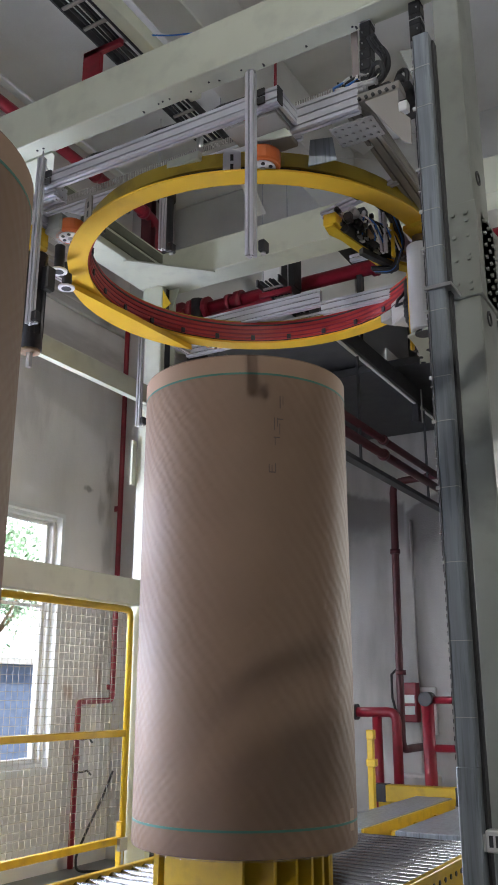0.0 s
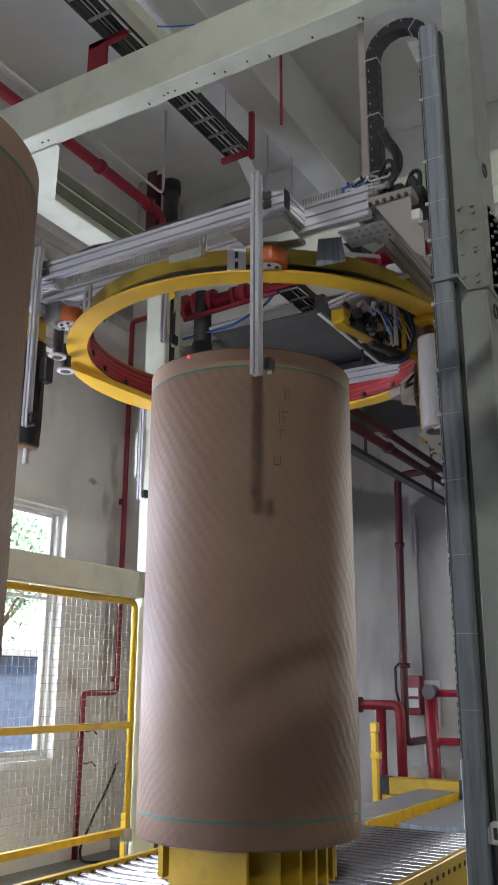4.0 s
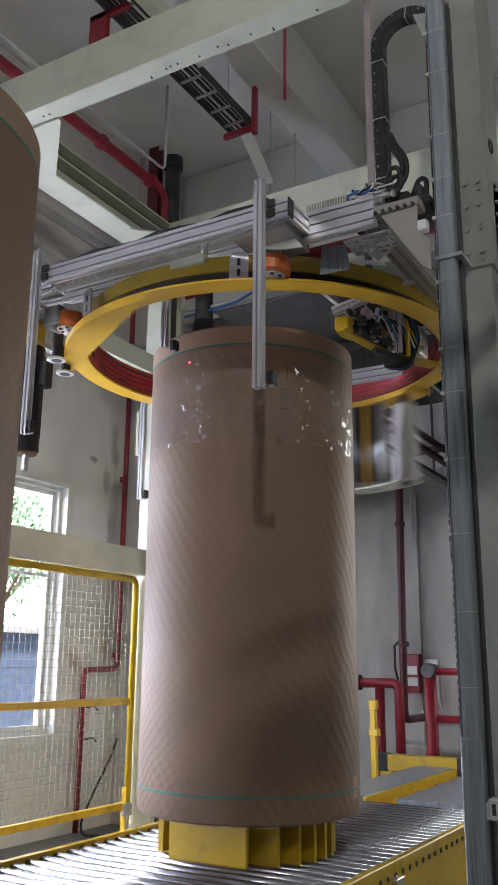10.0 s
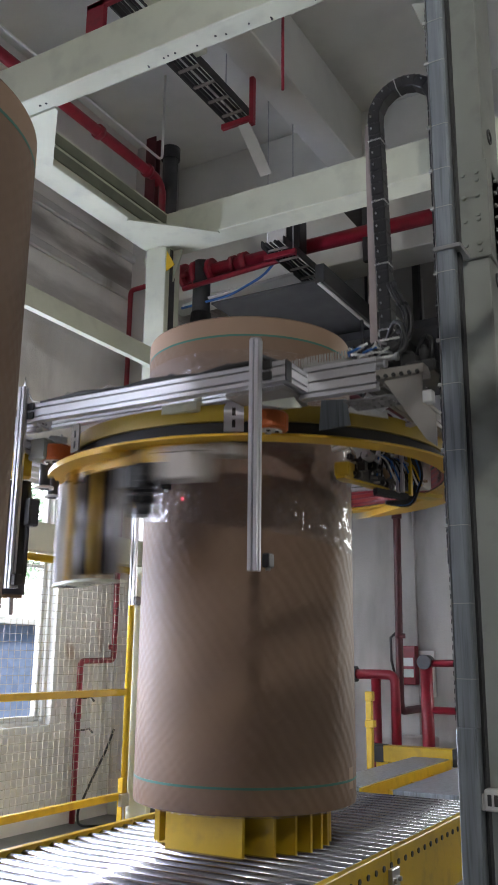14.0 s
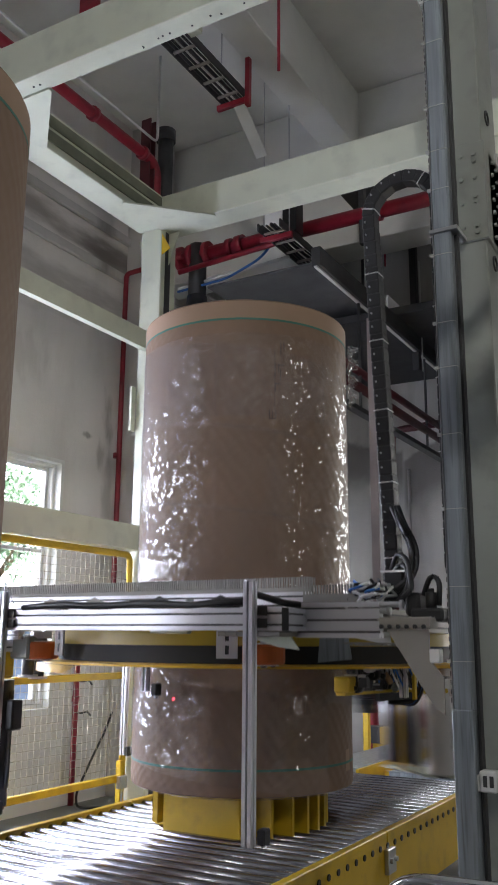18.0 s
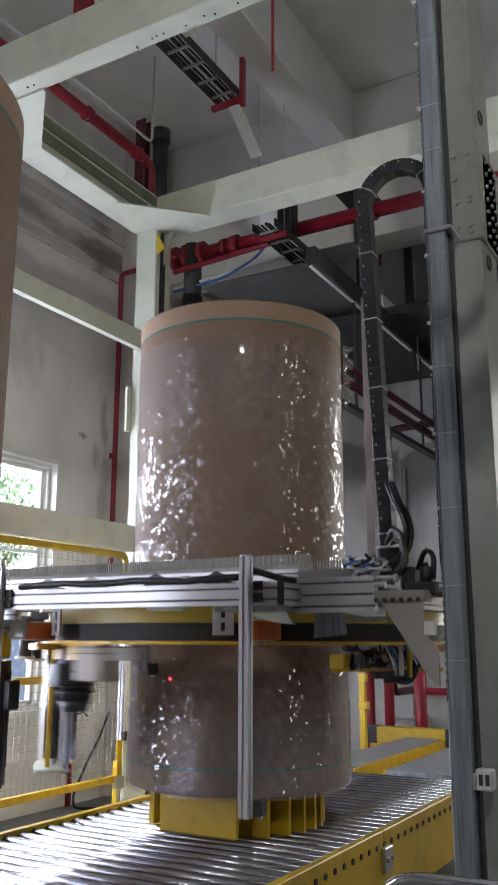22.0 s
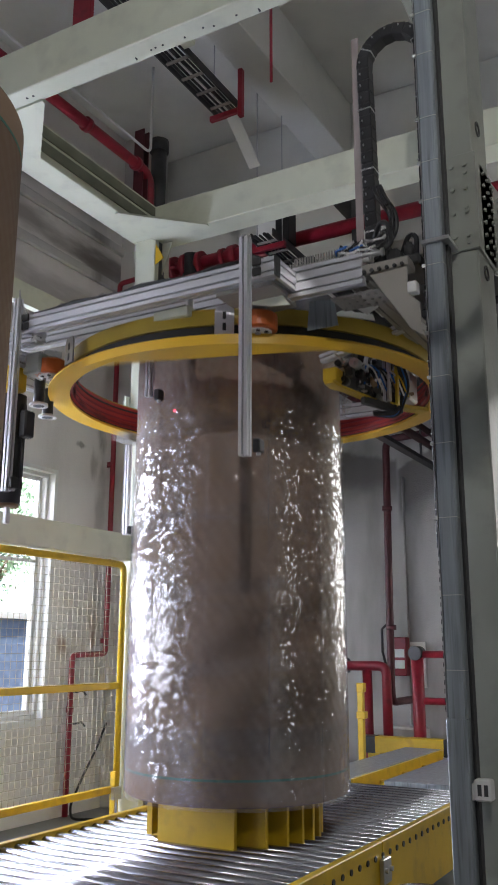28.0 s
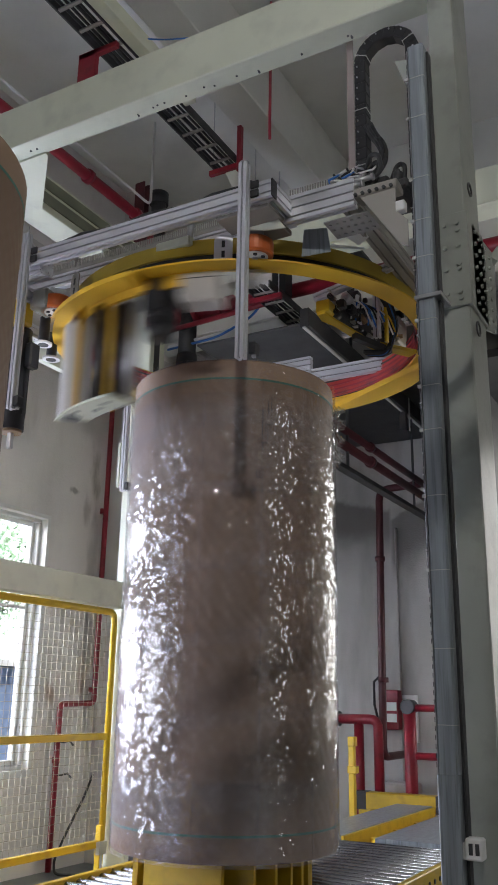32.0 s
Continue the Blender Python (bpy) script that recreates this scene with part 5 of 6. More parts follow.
def wrapping_head():
    h = thing("wrapping_head", "aluminium lift frame carrying a yellow wrapping ring", "wrapping head")
    ny, fy, zb = -1.17, 1.17, 0.205
    slots("near_beam", (-0.6, ny, zb), (0.86, ny, zb), 0.045, 0.085, h)
    slots("inner_beam", (-1.1, -0.78, 0.29), (0.78, -0.78, 0.29), 0.045, 0.075, h)
    slots("far_beam", (-1.22, fy, zb), (1.12, fy, zb), 0.045, 0.12, h, 1, 3)
    slots("back_beam", (-1.0, 0.87, 0.225), (0.1, 0.87, 0.225), 0.045, 0.12, h, 1, 3)
    slots("back_beam", (0.1, 0.89, 0.15), (1.0, 0.89, 0.15), 0.045, 0.09, h)
    slots("side_beam", (-0.57, ny + 0.023, zb), (-0.57, -1.06, zb), 0.045, 0.085, h)
    slots("cross_beam", (-1.2, -1.037, zb), (-0.55, -1.037, zb), 0.045, 0.085, h)
    slots("side_beam", (-1.2, -1.01, zb), (-1.2, fy - 0.023, zb), 0.045, 0.085, h)
    slots("side_beam", (-0.72, ny + 0.04, zb - 0.1), (-0.72, -0.93, zb - 0.1), 0.045, 0.085, h)
    slots("cross_beam", (-0.75, ny + 0.02, 0.14), (-0.5, ny + 0.02, 0.14), 0.04, 0.04, h, 1, 1)
    slots("side_beam", (0.84, ny + 0.023, zb), (0.84, -0.975, zb), 0.045, 0.085, h)
    slots("arm_beam", (0.82, -0.97, zb), (1.17, -0.97, zb), 0.045, 0.135, h, 1, 3)
    slots("side_beam", (1.13, -0.925, zb), (1.13, fy - 0.023, zb), 0.09, 0.085, h, 2, 2, BOX_GREY)
    slots("post", (0.735, -1.214, -0.6), (0.735, -1.214, 0.345), 0.04, 0.04, h, 1, 1)
    slots("post", (-0.56, -1.212, -0.63), (-0.56, -1.212, 0.335), 0.035, 0.035, h, 1, 1)
    slots("post", (-1.2, 0.542, -0.6), (-1.2, 0.542, 0.24), 0.035, 0.035, h, 1, 1)
    slots("sensor_post", (-0.1, -0.735, -0.11), (-0.1, -0.735, 0.25), 0.03, 0.03, h, 1, 1)
    bm = B()
    rod(bm, (0.735, -1.214, 0.345), (0.735, -1.214, 0.352), 0.024, 16)
    part("post_cap", bm, STEEL, h)
    for x, y, z in ((0.79, -1.2, -0.55), (-0.055, -0.71, -0.09), (-1.15, 0.53, -0.56), (-0.53, -1.2, -0.58)):
        bm = B()
        box(bm, x - 0.016, x + 0.016, y - 0.024, y + 0.024, z - 0.04, z + 0.015, 0.005)
        s = part("sensor", bm, BLACK, h, "small black photo sensor")
        bm = B()
        rod(bm, (x, y, z - 0.05), (x, y, z - 0.04), 0.01, 10)
        part("clamp", bm, STEEL, s)
    for x in (0.78, -0.52):
        bm = B()
        for z in (0.19, 0.235):
            box(bm, x - 0.02, x + 0.02, -1.205, -1.193, z - 0.018, z + 0.018, 0.002)
        part("corner_clamp", bm, DARK, h)
    bm = B()
    box(bm, 0.86, 0.866, ny - 0.023, ny + 0.023, zb - 0.043, zb + 0.043)
    part("end_cap", bm, BLACK, h)
    for x in (-0.35, -0.1, 0.25, 0.55):
        bm = B()
        plate(bm, ((-0.06, 0.0), (0.06, 0.0), (0.05, 0.03), (0.0, 0.05), (-0.045, 0.03)), 1, -0.004, 0.004)
        box(bm, -0.06, 0.06, 0.004, 0.05, 0.0, 0.006)
        for q in (-0.03, 0.03):
            rod(bm, (q, 0.028, 0.006), (q, 0.028, 0.014), 0.009, 6, smooth=False)
        o = part("angle_bracket", bm, DARK if x > 0 else BOX_GREY, h)
        o.location = (x, -1.13, 0.253)
    bm = B()
    rod(bm, (0.3, -0.98, 0.2), (0.3, -0.98, 0.3), 0.018, 10)
    part("stud", bm, STEEL, h)
    # slotted wiring duct on the inner beam
    bm = B()
    box(bm, -1.1, 0.8, -0.805, -0.755, 0.328, 0.345)
    part("wiring_duct", bm, DUCT_GREY, h, "grey slotted wiring duct")
    bm = B()
    for k in range(158):
        x = -1.098 + k * 0.012
        box(bm, x, x + 0.007, -0.805, -0.801, 0.345, 0.39)
        box(bm, x, x + 0.007, -0.759, -0.755, 0.345, 0.39)
    tagged(part("duct_teeth", bm, DUCT_GREY, h), kind="stuff")
    bm = B()
    box(bm, 0.82, 1.08, -0.93, -0.9, 0.266, 0.31)
    for k in range(20):
        box(bm, 0.822 + k * 0.013, 0.829 + k * 0.013, -0.932, -0.928, 0.31, 0.345)
    part("wiring_duct", bm, DUCT_GREY, h)
    # loose black cable on the near beam
    bm = B()
    hose(bm, [(-0.5 + 0.13 * i, -1.15 + 0.01 * math.sin(i * 2.1), 0.262 + 0.012 * abs(math.sin(i * 0.9))) for i in range(10)] + [(0.72, -1.13, 0.3), (0.8, -1.05, 0.27), (0.84, -0.97, 0.262)], 0.014, 8)
    part("cable", bm, BLACK, h)
    bm = B()
    hose(bm, [(-0.5, -1.15, 0.262), (-0.56, -1.15, 0.28), (-0.6, -1.16, 0.36), (-0.57, -1.2, 0.39), (-0.56, -1.21, 0.34)], 0.003, 6)
    part("thin_wire", bm, STEEL, h)
    # roller and belt brackets
    for ang, r in ((-58.9, 1.131), (-126.2, 1.145), (40, 1.131), (135, 1.131)):
        guide_wheel(h, ang, r)
    for ang, mat in ((-63.5, ALU), (-128, STEEL), (-114, BOX_GREY)):
        c = polar(1.06, ang)
        bm = B()
        plate(bm, ((-0.045, 0.05), (0.045, 0.05), (0.045, 0.17), (0.03, 0.19), (-0.03, 0.19), (-0.045, 0.16)), 1, -0.004, 0.004)
        o = part("slotted_bracket", bm, mat, h)
        o.matrix_local = Matrix.Translation(c) @ pose(0, 0, 0, 0, 0, ang + 90)
        bm = B()
        for z in (0.085, 0.14):
            box(bm, -0.008, 0.008, -0.006, 0.006, z - 0.018, z + 0.018)
        s = part("slot", bm, BLACK, o)
    bm = B()
    plate(bm, ((-0.07, 0.04), (0.07, 0.055), (0.055, 0.17), (-0.055, 0.17)), 1, -0.004, 0.004)
    o = part("flap", bm, BLUE_GREY, h, "bent grey sheet flap")
    o.matrix_local = pose(0.9, -0.8, 0, 12, 0, 18)
    bm = B()
    box(bm, 0.63, 0.8, -1.0, -0.86, 0.145, 0.172, 0.004)
    box(bm, 0.55, 0.83, -1.15, -1.0, 0.14, 0.16, 0.003)
    for k in range(5):
        rod(bm, (0.58 + 0.05 * k, -1.152, 0.15), (0.58 + 0.05 * k, -1.147, 0.15), 0.009, 8)
    part("roller_carrier", bm, BOX_GREY, h)
    bm = B()
    plate(bm, ((0.58, 0.15), (0.8, 0.16), (0.85, 0.09), (0.76, 0.1)), 1, -1.03, -1.02)
    part("gusset", bm, PALE_PAINT, h)
    bm = B()
    box(bm, 0.12, 0.32, -1.02, -0.95, 0.15, 0.2, 0.006)
    part("cover_box", bm, PALE_PAINT, h)
    # ring drive: gear unit, motor, idlers
    bm = B()
    box(bm, -0.83, -0.72, -1.06, -0.95, -0.06, 0.08, 0.012)
    part("gear_unit", bm, YELLOW, h, "yellow painted gear unit")
    bm = B()
    rod(bm, (-0.79, -0.97, -0.07), (-0.79, -0.97, -0.64), 0.064, 24)
    m = part("motor", bm, BLACK, h, "black drive motor")
    for k in range(12):
        a = 30 * k
        bm = B()
        p = polar(0.06, a)
        rod(bm, (-0.79 + p.x * 1.08, -0.97 + p.y * 1.08, -0.12), (-0.79 + p.x * 1.08, -0.97 + p.y * 1.08, -0.56), 0.005, 4)
        part("fin", bm, BLACK, m)
    bm = B()
    rod(bm, (-0.79, -0.97, -0.655), (-0.79, -0.97, -0.635), 0.056, 20)
    part("end_ring", bm, CORE, m, "dull reddish end ring")
    bm = B()
    box(bm, -0.73, -0.68, -0.99, -0.92, -0.3, -0.16, 0.008)
    part("terminal_box", bm, BLACK, m)
    bm = B()
    box(bm, -0.803, -0.777, -0.985, -0.955, -0.74, -0.65, 0.004)
    part("bracket", bm, STEEL, m)
    for x, y, z in ((-0.823, -0.755, -0.06), (-0.909, -0.59, -0.075)):
        bm = B()
        lathe(bm, [(0.018, -0.006), (0.05, -0.006), (0.05, 0.006), (0.018, 0.006)], 24)
        o = part("idler", bm, WHITE, h, "white idler disc")
        o.location = (x, y, z)
        bm = B()
        rod(bm, (0, 0, -0.008), (0, 0, 0.16), 0.03, 14)
        part("shaft", bm, DARK, o)
    bm = B()
    box(bm, -0.72, -0.6, -1.0, -0.86, 0.03, 0.14, 0.01)
    part("belt_tensioner", bm, GREY_PAINT, h)
    # plate that rides on the mast
    bm = B()
    plate(bm, ((1.2, 0.165), (1.36, 0.17), (1.36, 0.06), (1.41, 0.0), (1.41, -0.13), (1.37, -0.1)), 1, -0.985, -0.975)
    part("mast_plate", bm, BOX_GREY, h, "dull grey steel carriage bracket")
    bm = B()
    box(bm, 1.16, 1.37, -0.99, -0.9, 0.172, 0.215, 0.004)
    bar = part("carriage_bar", bm, BOX_GREY, h)
    for k in range(6):
        bm = B()
        rod(bm, (1.18 + 0.033 * k, -0.99, 0.18), (1.18 + 0.033 * k, -1.0, 0.18), 0.009, 6, smooth=False)
        part("bolt", bm, DARK, bar)
    bm = B()
    box(bm, 1.27, 1.4, -0.93, -0.7, 0.2, 0.25, 0.01)
    part("carriage_block", bm, DARK, h)
    bm = B()
    box(bm, 1.24, 1.3, -0.9, -0.8, 0.22, 0.31, 0.012)
    part("valve_block", bm, DARK, h)
    bm = B()
    rod(bm, (1.34, -0.88, 0.25), (1.34, -0.88, 0.31), 0.022, 16)
    rod(bm, (1.34, -0.88, 0.31), (1.34, -0.88, 0.325), 0.012, 12)
    part("air_filter", bm, DARK, h)
    bm = B()
    box(bm, 1.36, 1.4, -0.99, -0.95, 0.05, 0.1, 0.004)
    part("terminal", bm, WHITE, h)
    for z, x0, x1 in ((0.24, 1.04, 1.2), (0.262, 1.1, 1.25)):
        bm = B()
        rod(bm, (x0, -0.975, z), (x1, -0.975, z), 0.012, 12)
        rod(bm, (x0 - 0.012, -0.975, z), (x0, -0.975, z), 0.016, 8)
        rod(bm, (x1, -0.975, z), (x1 + 0.012, -0.975, z), 0.017, 8)
        part("air_cylinder", bm, STEEL, h, "bright steel air cylinder")
    rnd = random.Random(11)
    for k in range(11):
        base = Vector((1.06 + 0.012 * k, -0.93, 0.29))
        pts = [base + Vector((0.035 * math.cos(a * 1.4 + k) + rnd.uniform(-0.012, 0.012), 0.03 * math.sin(a * 1.4 + k), 0.02 * a / 2 + rnd.uniform(-0.015, 0.015))) for a in range(7)]
        bm = B()
        hose(bm, pts, 0.006, 6)
        part("loose_wire", bm, (CABLE_BLUE, WHITE, BLACK, WHITE, STEEL, BLACK)[k % 6], h)
    for pts in ([(1.13, -0.8, 0.33), (1.19, -0.83, 0.42), (1.24, -0.86, 0.42), (1.26, -0.89, 0.34), (1.22, -0.94, 0.26)], [(1.15, -0.8, 0.4), (1.2, -0.85, 0.47), (1.25, -0.88, 0.44), (1.28, -0.92, 0.32), (1.2, -0.95, 0.25)], [(1.3, -0.85, 0.3), (1.33, -0.85, 0.38), (1.37, -0.86, 0.36), (1.37, -0.88, 0.26)]):
        bm = B()
        hose(bm, arc_points(pts, 0.03, 3), 0.011, 8)
        part("bent_hose", bm, BLACK, h)
    for k in range(5):
        dx, dy = 0.013 * (k % 3), -0.014 * (k // 2)
        bm = B()
        hose(bm, arc_points([(1.17 + dx, -0.82, 0.66), (1.2 + dx, -0.82 + dy, 0.58), (1.25 + dx, -0.83 + dy, 0.5), (1.255 + dx, -0.84 + dy, 0.4), (1.21 + dx, -0.87 + dy, 0.325), (1.13 - dx, -0.9 + dy, 0.3), (1.04 - dx, -0.92, 0.285)], 0.05, 4), 0.011 if k < 3 else 0.007, 8)
        part("hose", bm, (BLACK, BLACK, BLACK, DARK, BLACK)[k], h)
    bm = B()
    box(bm, 1.125, 1.215, -0.83, -0.73, 0.27, 0.4, 0.01)
    part("chain_foot", bm, BLACK, h, "black chain end block")
    bm = B()
    box(bm, 1.12, 1.22, -0.838, -0.83, 0.395, 0.402)
    part("tie", bm, WHITE, h, "white plastic tie")
    bm = B()
    box(bm, 1.0, 1.22, -0.94, -0.78, 0.115, 0.121)
    for k in range(6):
        for q in range(3):
            rod(bm, (1.02 + 0.035 * k, -0.91 + 0.05 * q, 0.108), (1.02 + 0.035 * k, -0.91 + 0.05 * q, 0.114), 0.008, 8)
    part("perforated_plate", bm, DUCT_GREY, h, "grey perforated mounting plate")
    # upright strip that backs the cable chain
    bm = B()
    box(bm, 1.05, 1.085, -0.745, -0.74, 0.26, 1.52)
    part("chain_guide", bm, surface("dull_strip", (0.34, 0.29, 0.28), 0.45, metal=0.2), h, "thin pale metal guide strip")
    for m, w in ((pose(0.98, -0.62, 0.16, 35, 10, 20), 0.1), (pose(1.05, -0.7, 0.17, -30, 20, 60), 0.07)):
        bm = B()
        plate(bm, ((-w, -w * 0.5), (w, -w * 0.6), (w * 0.8, w * 0.4), (-w * 0.7, w * 0.5)), 2, -0.002, 0.002)
        o = part("bent_sheet", bm, WHITE, h, "pale bent sheet")
        o.matrix_local = m
    # film clamp and cutter inside the ring
    bm = B()
    plate(bm, ((0.765, -0.5), (0.81, -0.5), (0.82, -0.4), (0.9, 0.02), (0.89, 0.12), (0.86, 0.12), (0.785, -0.34), (0.755, -0.42)), 2, -0.11, -0.098)
    box(bm, 0.755, 0.83, -0.5, -0.42, -0.098, -0.03, 0.006)
    part("clamp_arm", bm, YELLOW, h, "yellow film clamp arm")
    bm = B()
    plate(bm, ((0.8, -0.4), (0.83, -0.4), (0.9, 0.16), (0.87, 0.18)), 2, -0.097, 0.0)
    part("arm_plate", bm, DARK, h)
    bm = B()
    plate(bm, ((0.83, -0.2), (0.86, -0.22), (0.96, 0.06), (0.93, 0.08)), 2, -0.145, -0.112)
    part("tray", bm, DARK, h, "dark film tray under the clamp arm")
    rnd = random.Random(7)
    for k in range(58):
        u = rnd.random()
        x, y = 0.79 + 0.1 * u + rnd.uniform(-0.01, 0.09), -0.46 + 0.6 * u
        bm = B()
        q = rnd.uniform(0.01, 0.028)
        z = rnd.uniform(-0.1, 0.07)
        if k % 4 == 1:
            rod(bm, (x, y, z), (x + rnd.uniform(-0.05, 0.06), y + rnd.uniform(-0.05, 0.05), z + rnd.uniform(0.03, 0.09)), q * 0.55, 12)
        elif k % 4 == 2:
            rod(bm, (x, y - q, z), (x, y + q, z), q * 0.9, 14)
            rod(bm, (x, y - q * 1.6, z), (x, y - q, z), q * 0.4, 8)
        elif k % 4 == 3:
            plate(bm, ((x - q, y - q), (x + q * 1.5, y - q * 0.5), (x + q, y + q), (x - q * 0.6, y + q * 1.3)), 2, z, z + 0.006)
        else:
            box(bm, x - q, x + q, y - q, y + q, z, z + q * 2.2, 0.003)
        part("actuator", bm, (DARK, STEEL, BLACK, ALU, BLACK, DARK, STEEL, BOX_PALE, BLACK, CORE)[k % 10], h)
    for k in range(7):
        a = Vector((0.86 + 0.012 * k, -0.28 + 0.03 * k, -0.06))
        bm = B()
        hose(bm, arc_points([a, a + Vector((0.02, -0.03, 0.1)), a + Vector((0.06, 0.03, 0.08)), a + Vector((0.08, 0.1, -0.02))], 0.03, 3), 0.005, 6)
        part("air_line", bm, (WHITE, CABLE_BLUE, BLACK, BLACK, CABLE_BLUE, WHITE, YELLOW)[k], h)
    bm = B()
    box(bm, 0.975, 0.99, -0.1, -0.07, -0.14, 0.12, 0.002)
    part("yellow_bar", bm, YELLOW, h)
    slots("clamp_post", (0.95, -0.14, -0.13), (0.95, -0.14, 0.17), 0.034, 0.034, h, 1, 1)
    for k in range(4):
        bm = B()
        r = 0.1 + 0.025 * k
        hose(bm, arc_points([(0.93 + 0.015 * k, -0.22, 0.14), (0.98 + 0.012 * k, -0.12, 0.1), (1.0 + 0.01 * k, -0.02, -0.03), (0.95, 0.02, -0.15 - 0.01 * k), (0.84, -0.06 + 0.02 * k, -0.16)], 0.05, 4), 0.011 if k < 2 else 0.007, 8)
        part("clamp_hose", bm, (BLACK, BLACK, CABLE_BLUE, BLACK)[k], h)
    bm = B()
    box(bm, 0.9, 0.985, 0.1, 0.24, -0.06, 0.1, 0.01)
    part("control_box", bm, BOX_PALE, h, "pale control box")
    bm = B()
    plate(bm, ((0.92, -0.02), (1.06, 0.18), (1.0, 0.22), (0.9, 0.06)), 2, -0.12, -0.1)
    part("yellow_bracket", bm, YELLOW, h)
    slots("clamp_beam", (0.55, 0.35, 0.16), (1.1, 0.35, 0.16), 0.04, 0.04, h, 1, 1)
    slots("clamp_beam", (0.66, -0.3, 0.09), (1.1, -0.3, 0.18), 0.04, 0.04, h, 1, 1)
    return h


def ring_unit(h):
    """The turning ring with its film carriage; bearing 0 is the film spool."""
    bm = B()
    lathe(bm, [(1.018, 0.0), (1.135, 0.0), (1.135, 0.01), (1.04, 0.012), (1.04, 0.014), (1.018, 0.014)], 144, smooth=False)
    r = part("ring", bm, RING_YELLOW, h, "large yellow painted steel ring")
    bm = B()
    lathe(bm, [(1.018, 0.0145), (1.032, 0.0145), (1.032, 0.09), (1.018, 0.09)], 144, smooth=True)
    part("belt", bm, RUBBER, r, "black drive belt groove")
    bm = B()
    lathe(bm, [(1.017, 0.0905), (1.046, 0.0905), (1.046, 0.168), (1.017, 0.168)], 144)
    part("upper_rim", bm, RIM_OLIVE, r, "worn olive yellow upper rim")
    bm = B()
    lathe(bm, [(1.005, 0.02), (1.0165, 0.02), (1.0165, 0.155), (1.005, 0.155)], 144)
    part("liner", bm, RED_STRIP, r, "red inner liner")
    for z in (0.03, 0.062, 0.094, 0.126):
        bm = B()
        lathe(bm, [(1.0, z), (1.006, z), (1.006, z + 0.01), (1.0, z + 0.01)], 120)
        part("track", bm, DARK if z > 0.1 else RED_PIPE, r)
    clip = B()
    box(clip, -0.012, 0.0, -0.014, 0.014, 0.016, 0.05, 0.002)
    clip = part("clip", clip, DARK, r)
    clip.matrix_local = pose(*polar(1.0, 5), 0, 0, 5)
    for k in range(1, 24):
        again("clip", clip, r, pose(*polar(1.0, 5 + 15 * k), 0, 0, 5 + 15 * k))
    # flat counterweight segment, opposite the spool
    a0, a1 = 148, 212
    pts = [polar(1.142, a0 + (a1 - a0) * i / 24)[:2] for i in range(25)]
    bm = B()
    plate(bm, pts, 2, -0.04, -0.002)
    part("counterweight", bm, RING_YELLOW, r, "yellow flat counterweight segment")
    # film carriage
    bm = B()
    outer = [polar(1.165, -4 + 36 * i / 14)[:2] for i in range(15)]
    inner = [polar(1.0, 32 - 36 * i / 14)[:2] for i in range(15)]
    plate(bm, outer + inner, 2, -0.03, -0.002)
    part("carriage_plate", bm, RING_YELLOW, r)
    bm = B()
    outer = [polar(1.05, 10 + 44 * i / 14)[:2] for i in range(15)]
    inner = [polar(1.03, 54 - 44 * i / 14)[:2] for i in range(15)]
    plate(bm, outer + inner, 2, -0.075, -0.002)
    part("carriage_skirt", bm, RING_YELLOW, r, "yellow upright stiffener below the ring")
    c = polar(1.045, 2)
    bm = B()
    lathe(bm, [(0.04, -0.59), (0.068, -0.59), (0.072, -0.585), (0.072, -0.095), (0.068, -0.09), (0.04, -0.09)], 32, smooth=False)
    s = part("film_spool", bm, FILM_ROLL, r, "wound roll of clear stretch film")
    s.location = c
    bm = B()
    rod(bm, c + Vector((0, 0, -0.6)), c + Vector((0, 0, -0.03)), 0.038, 20)
    part("core", bm, CORE, r, "cardboard film core")
    for z in (-0.087, -0.608):
        bm = B()
        rod(bm, c + Vector((0, 0, z)), c + Vector((0, 0, z + 0.012)), 0.05, 20)
        part("spool_flange", bm, DARK, r)
    for a, rr, rad, mat, words in ((9.0, 0.96, 0.024, STEEL, "bare steel roller"), (14.5, 1.01, 0.058, SPOOL_BLACK, "dark rubber stretch roller"), (25.5, 0.97, 0.03, STEEL, "bare steel roller"), (20.5, 0.955, 0.045, SPOOL_BLACK, "dark rubber stretch roller")):
        p = polar(rr, a)
        bm = B()
        rod(bm, p + Vector((0, 0, -0.56)), p + Vector((0, 0, -0.06)), rad, 24)
        roller = part("stretch_roller", bm, mat, r, words)
        bm = B()
        rod(bm, p + Vector((0, 0, -0.592)), p + Vector((0, 0, -0.03)), 0.009, 10)
        part("shaft", bm, STEEL, roller)
    for a, rr in ((7.3, 1.07), (20.5, 1.045), (15, 0.92)):
        p = polar(rr, a)
        bm = B()
        rod(bm, p + Vector((0, 0, -0.592)), p + Vector((0, 0, -0.03)), 0.012, 12)
        part("tie_rod", bm, RING_YELLOW, r, "yellow tie rod")
    bm = B()
    outer = [polar(1.11, -2 + 27 * i / 10)[:2] for i in range(11)]
    inner = [polar(0.95, 27 - 25 * i / 10)[:2] for i in range(11)]
    plate(bm, outer + inner, 2, -0.606, -0.5925)
    bottom = part("bottom_plate", bm, PALE_PAINT, r, "pale bottom plate of the film carriage")
    for a, rr in ((7.3, 1.07), (14.5, 1.01), (25.5, 0.97), (20.5, 0.955), (20.5, 1.045)):
        bm = B()
        rod(bm, polar(rr, a, -0.611), polar(rr, a, -0.6065), 0.014, 12)
        part("bolt", bm, DARK, bottom)
    p = polar(0.985, 36)
    bm = B()
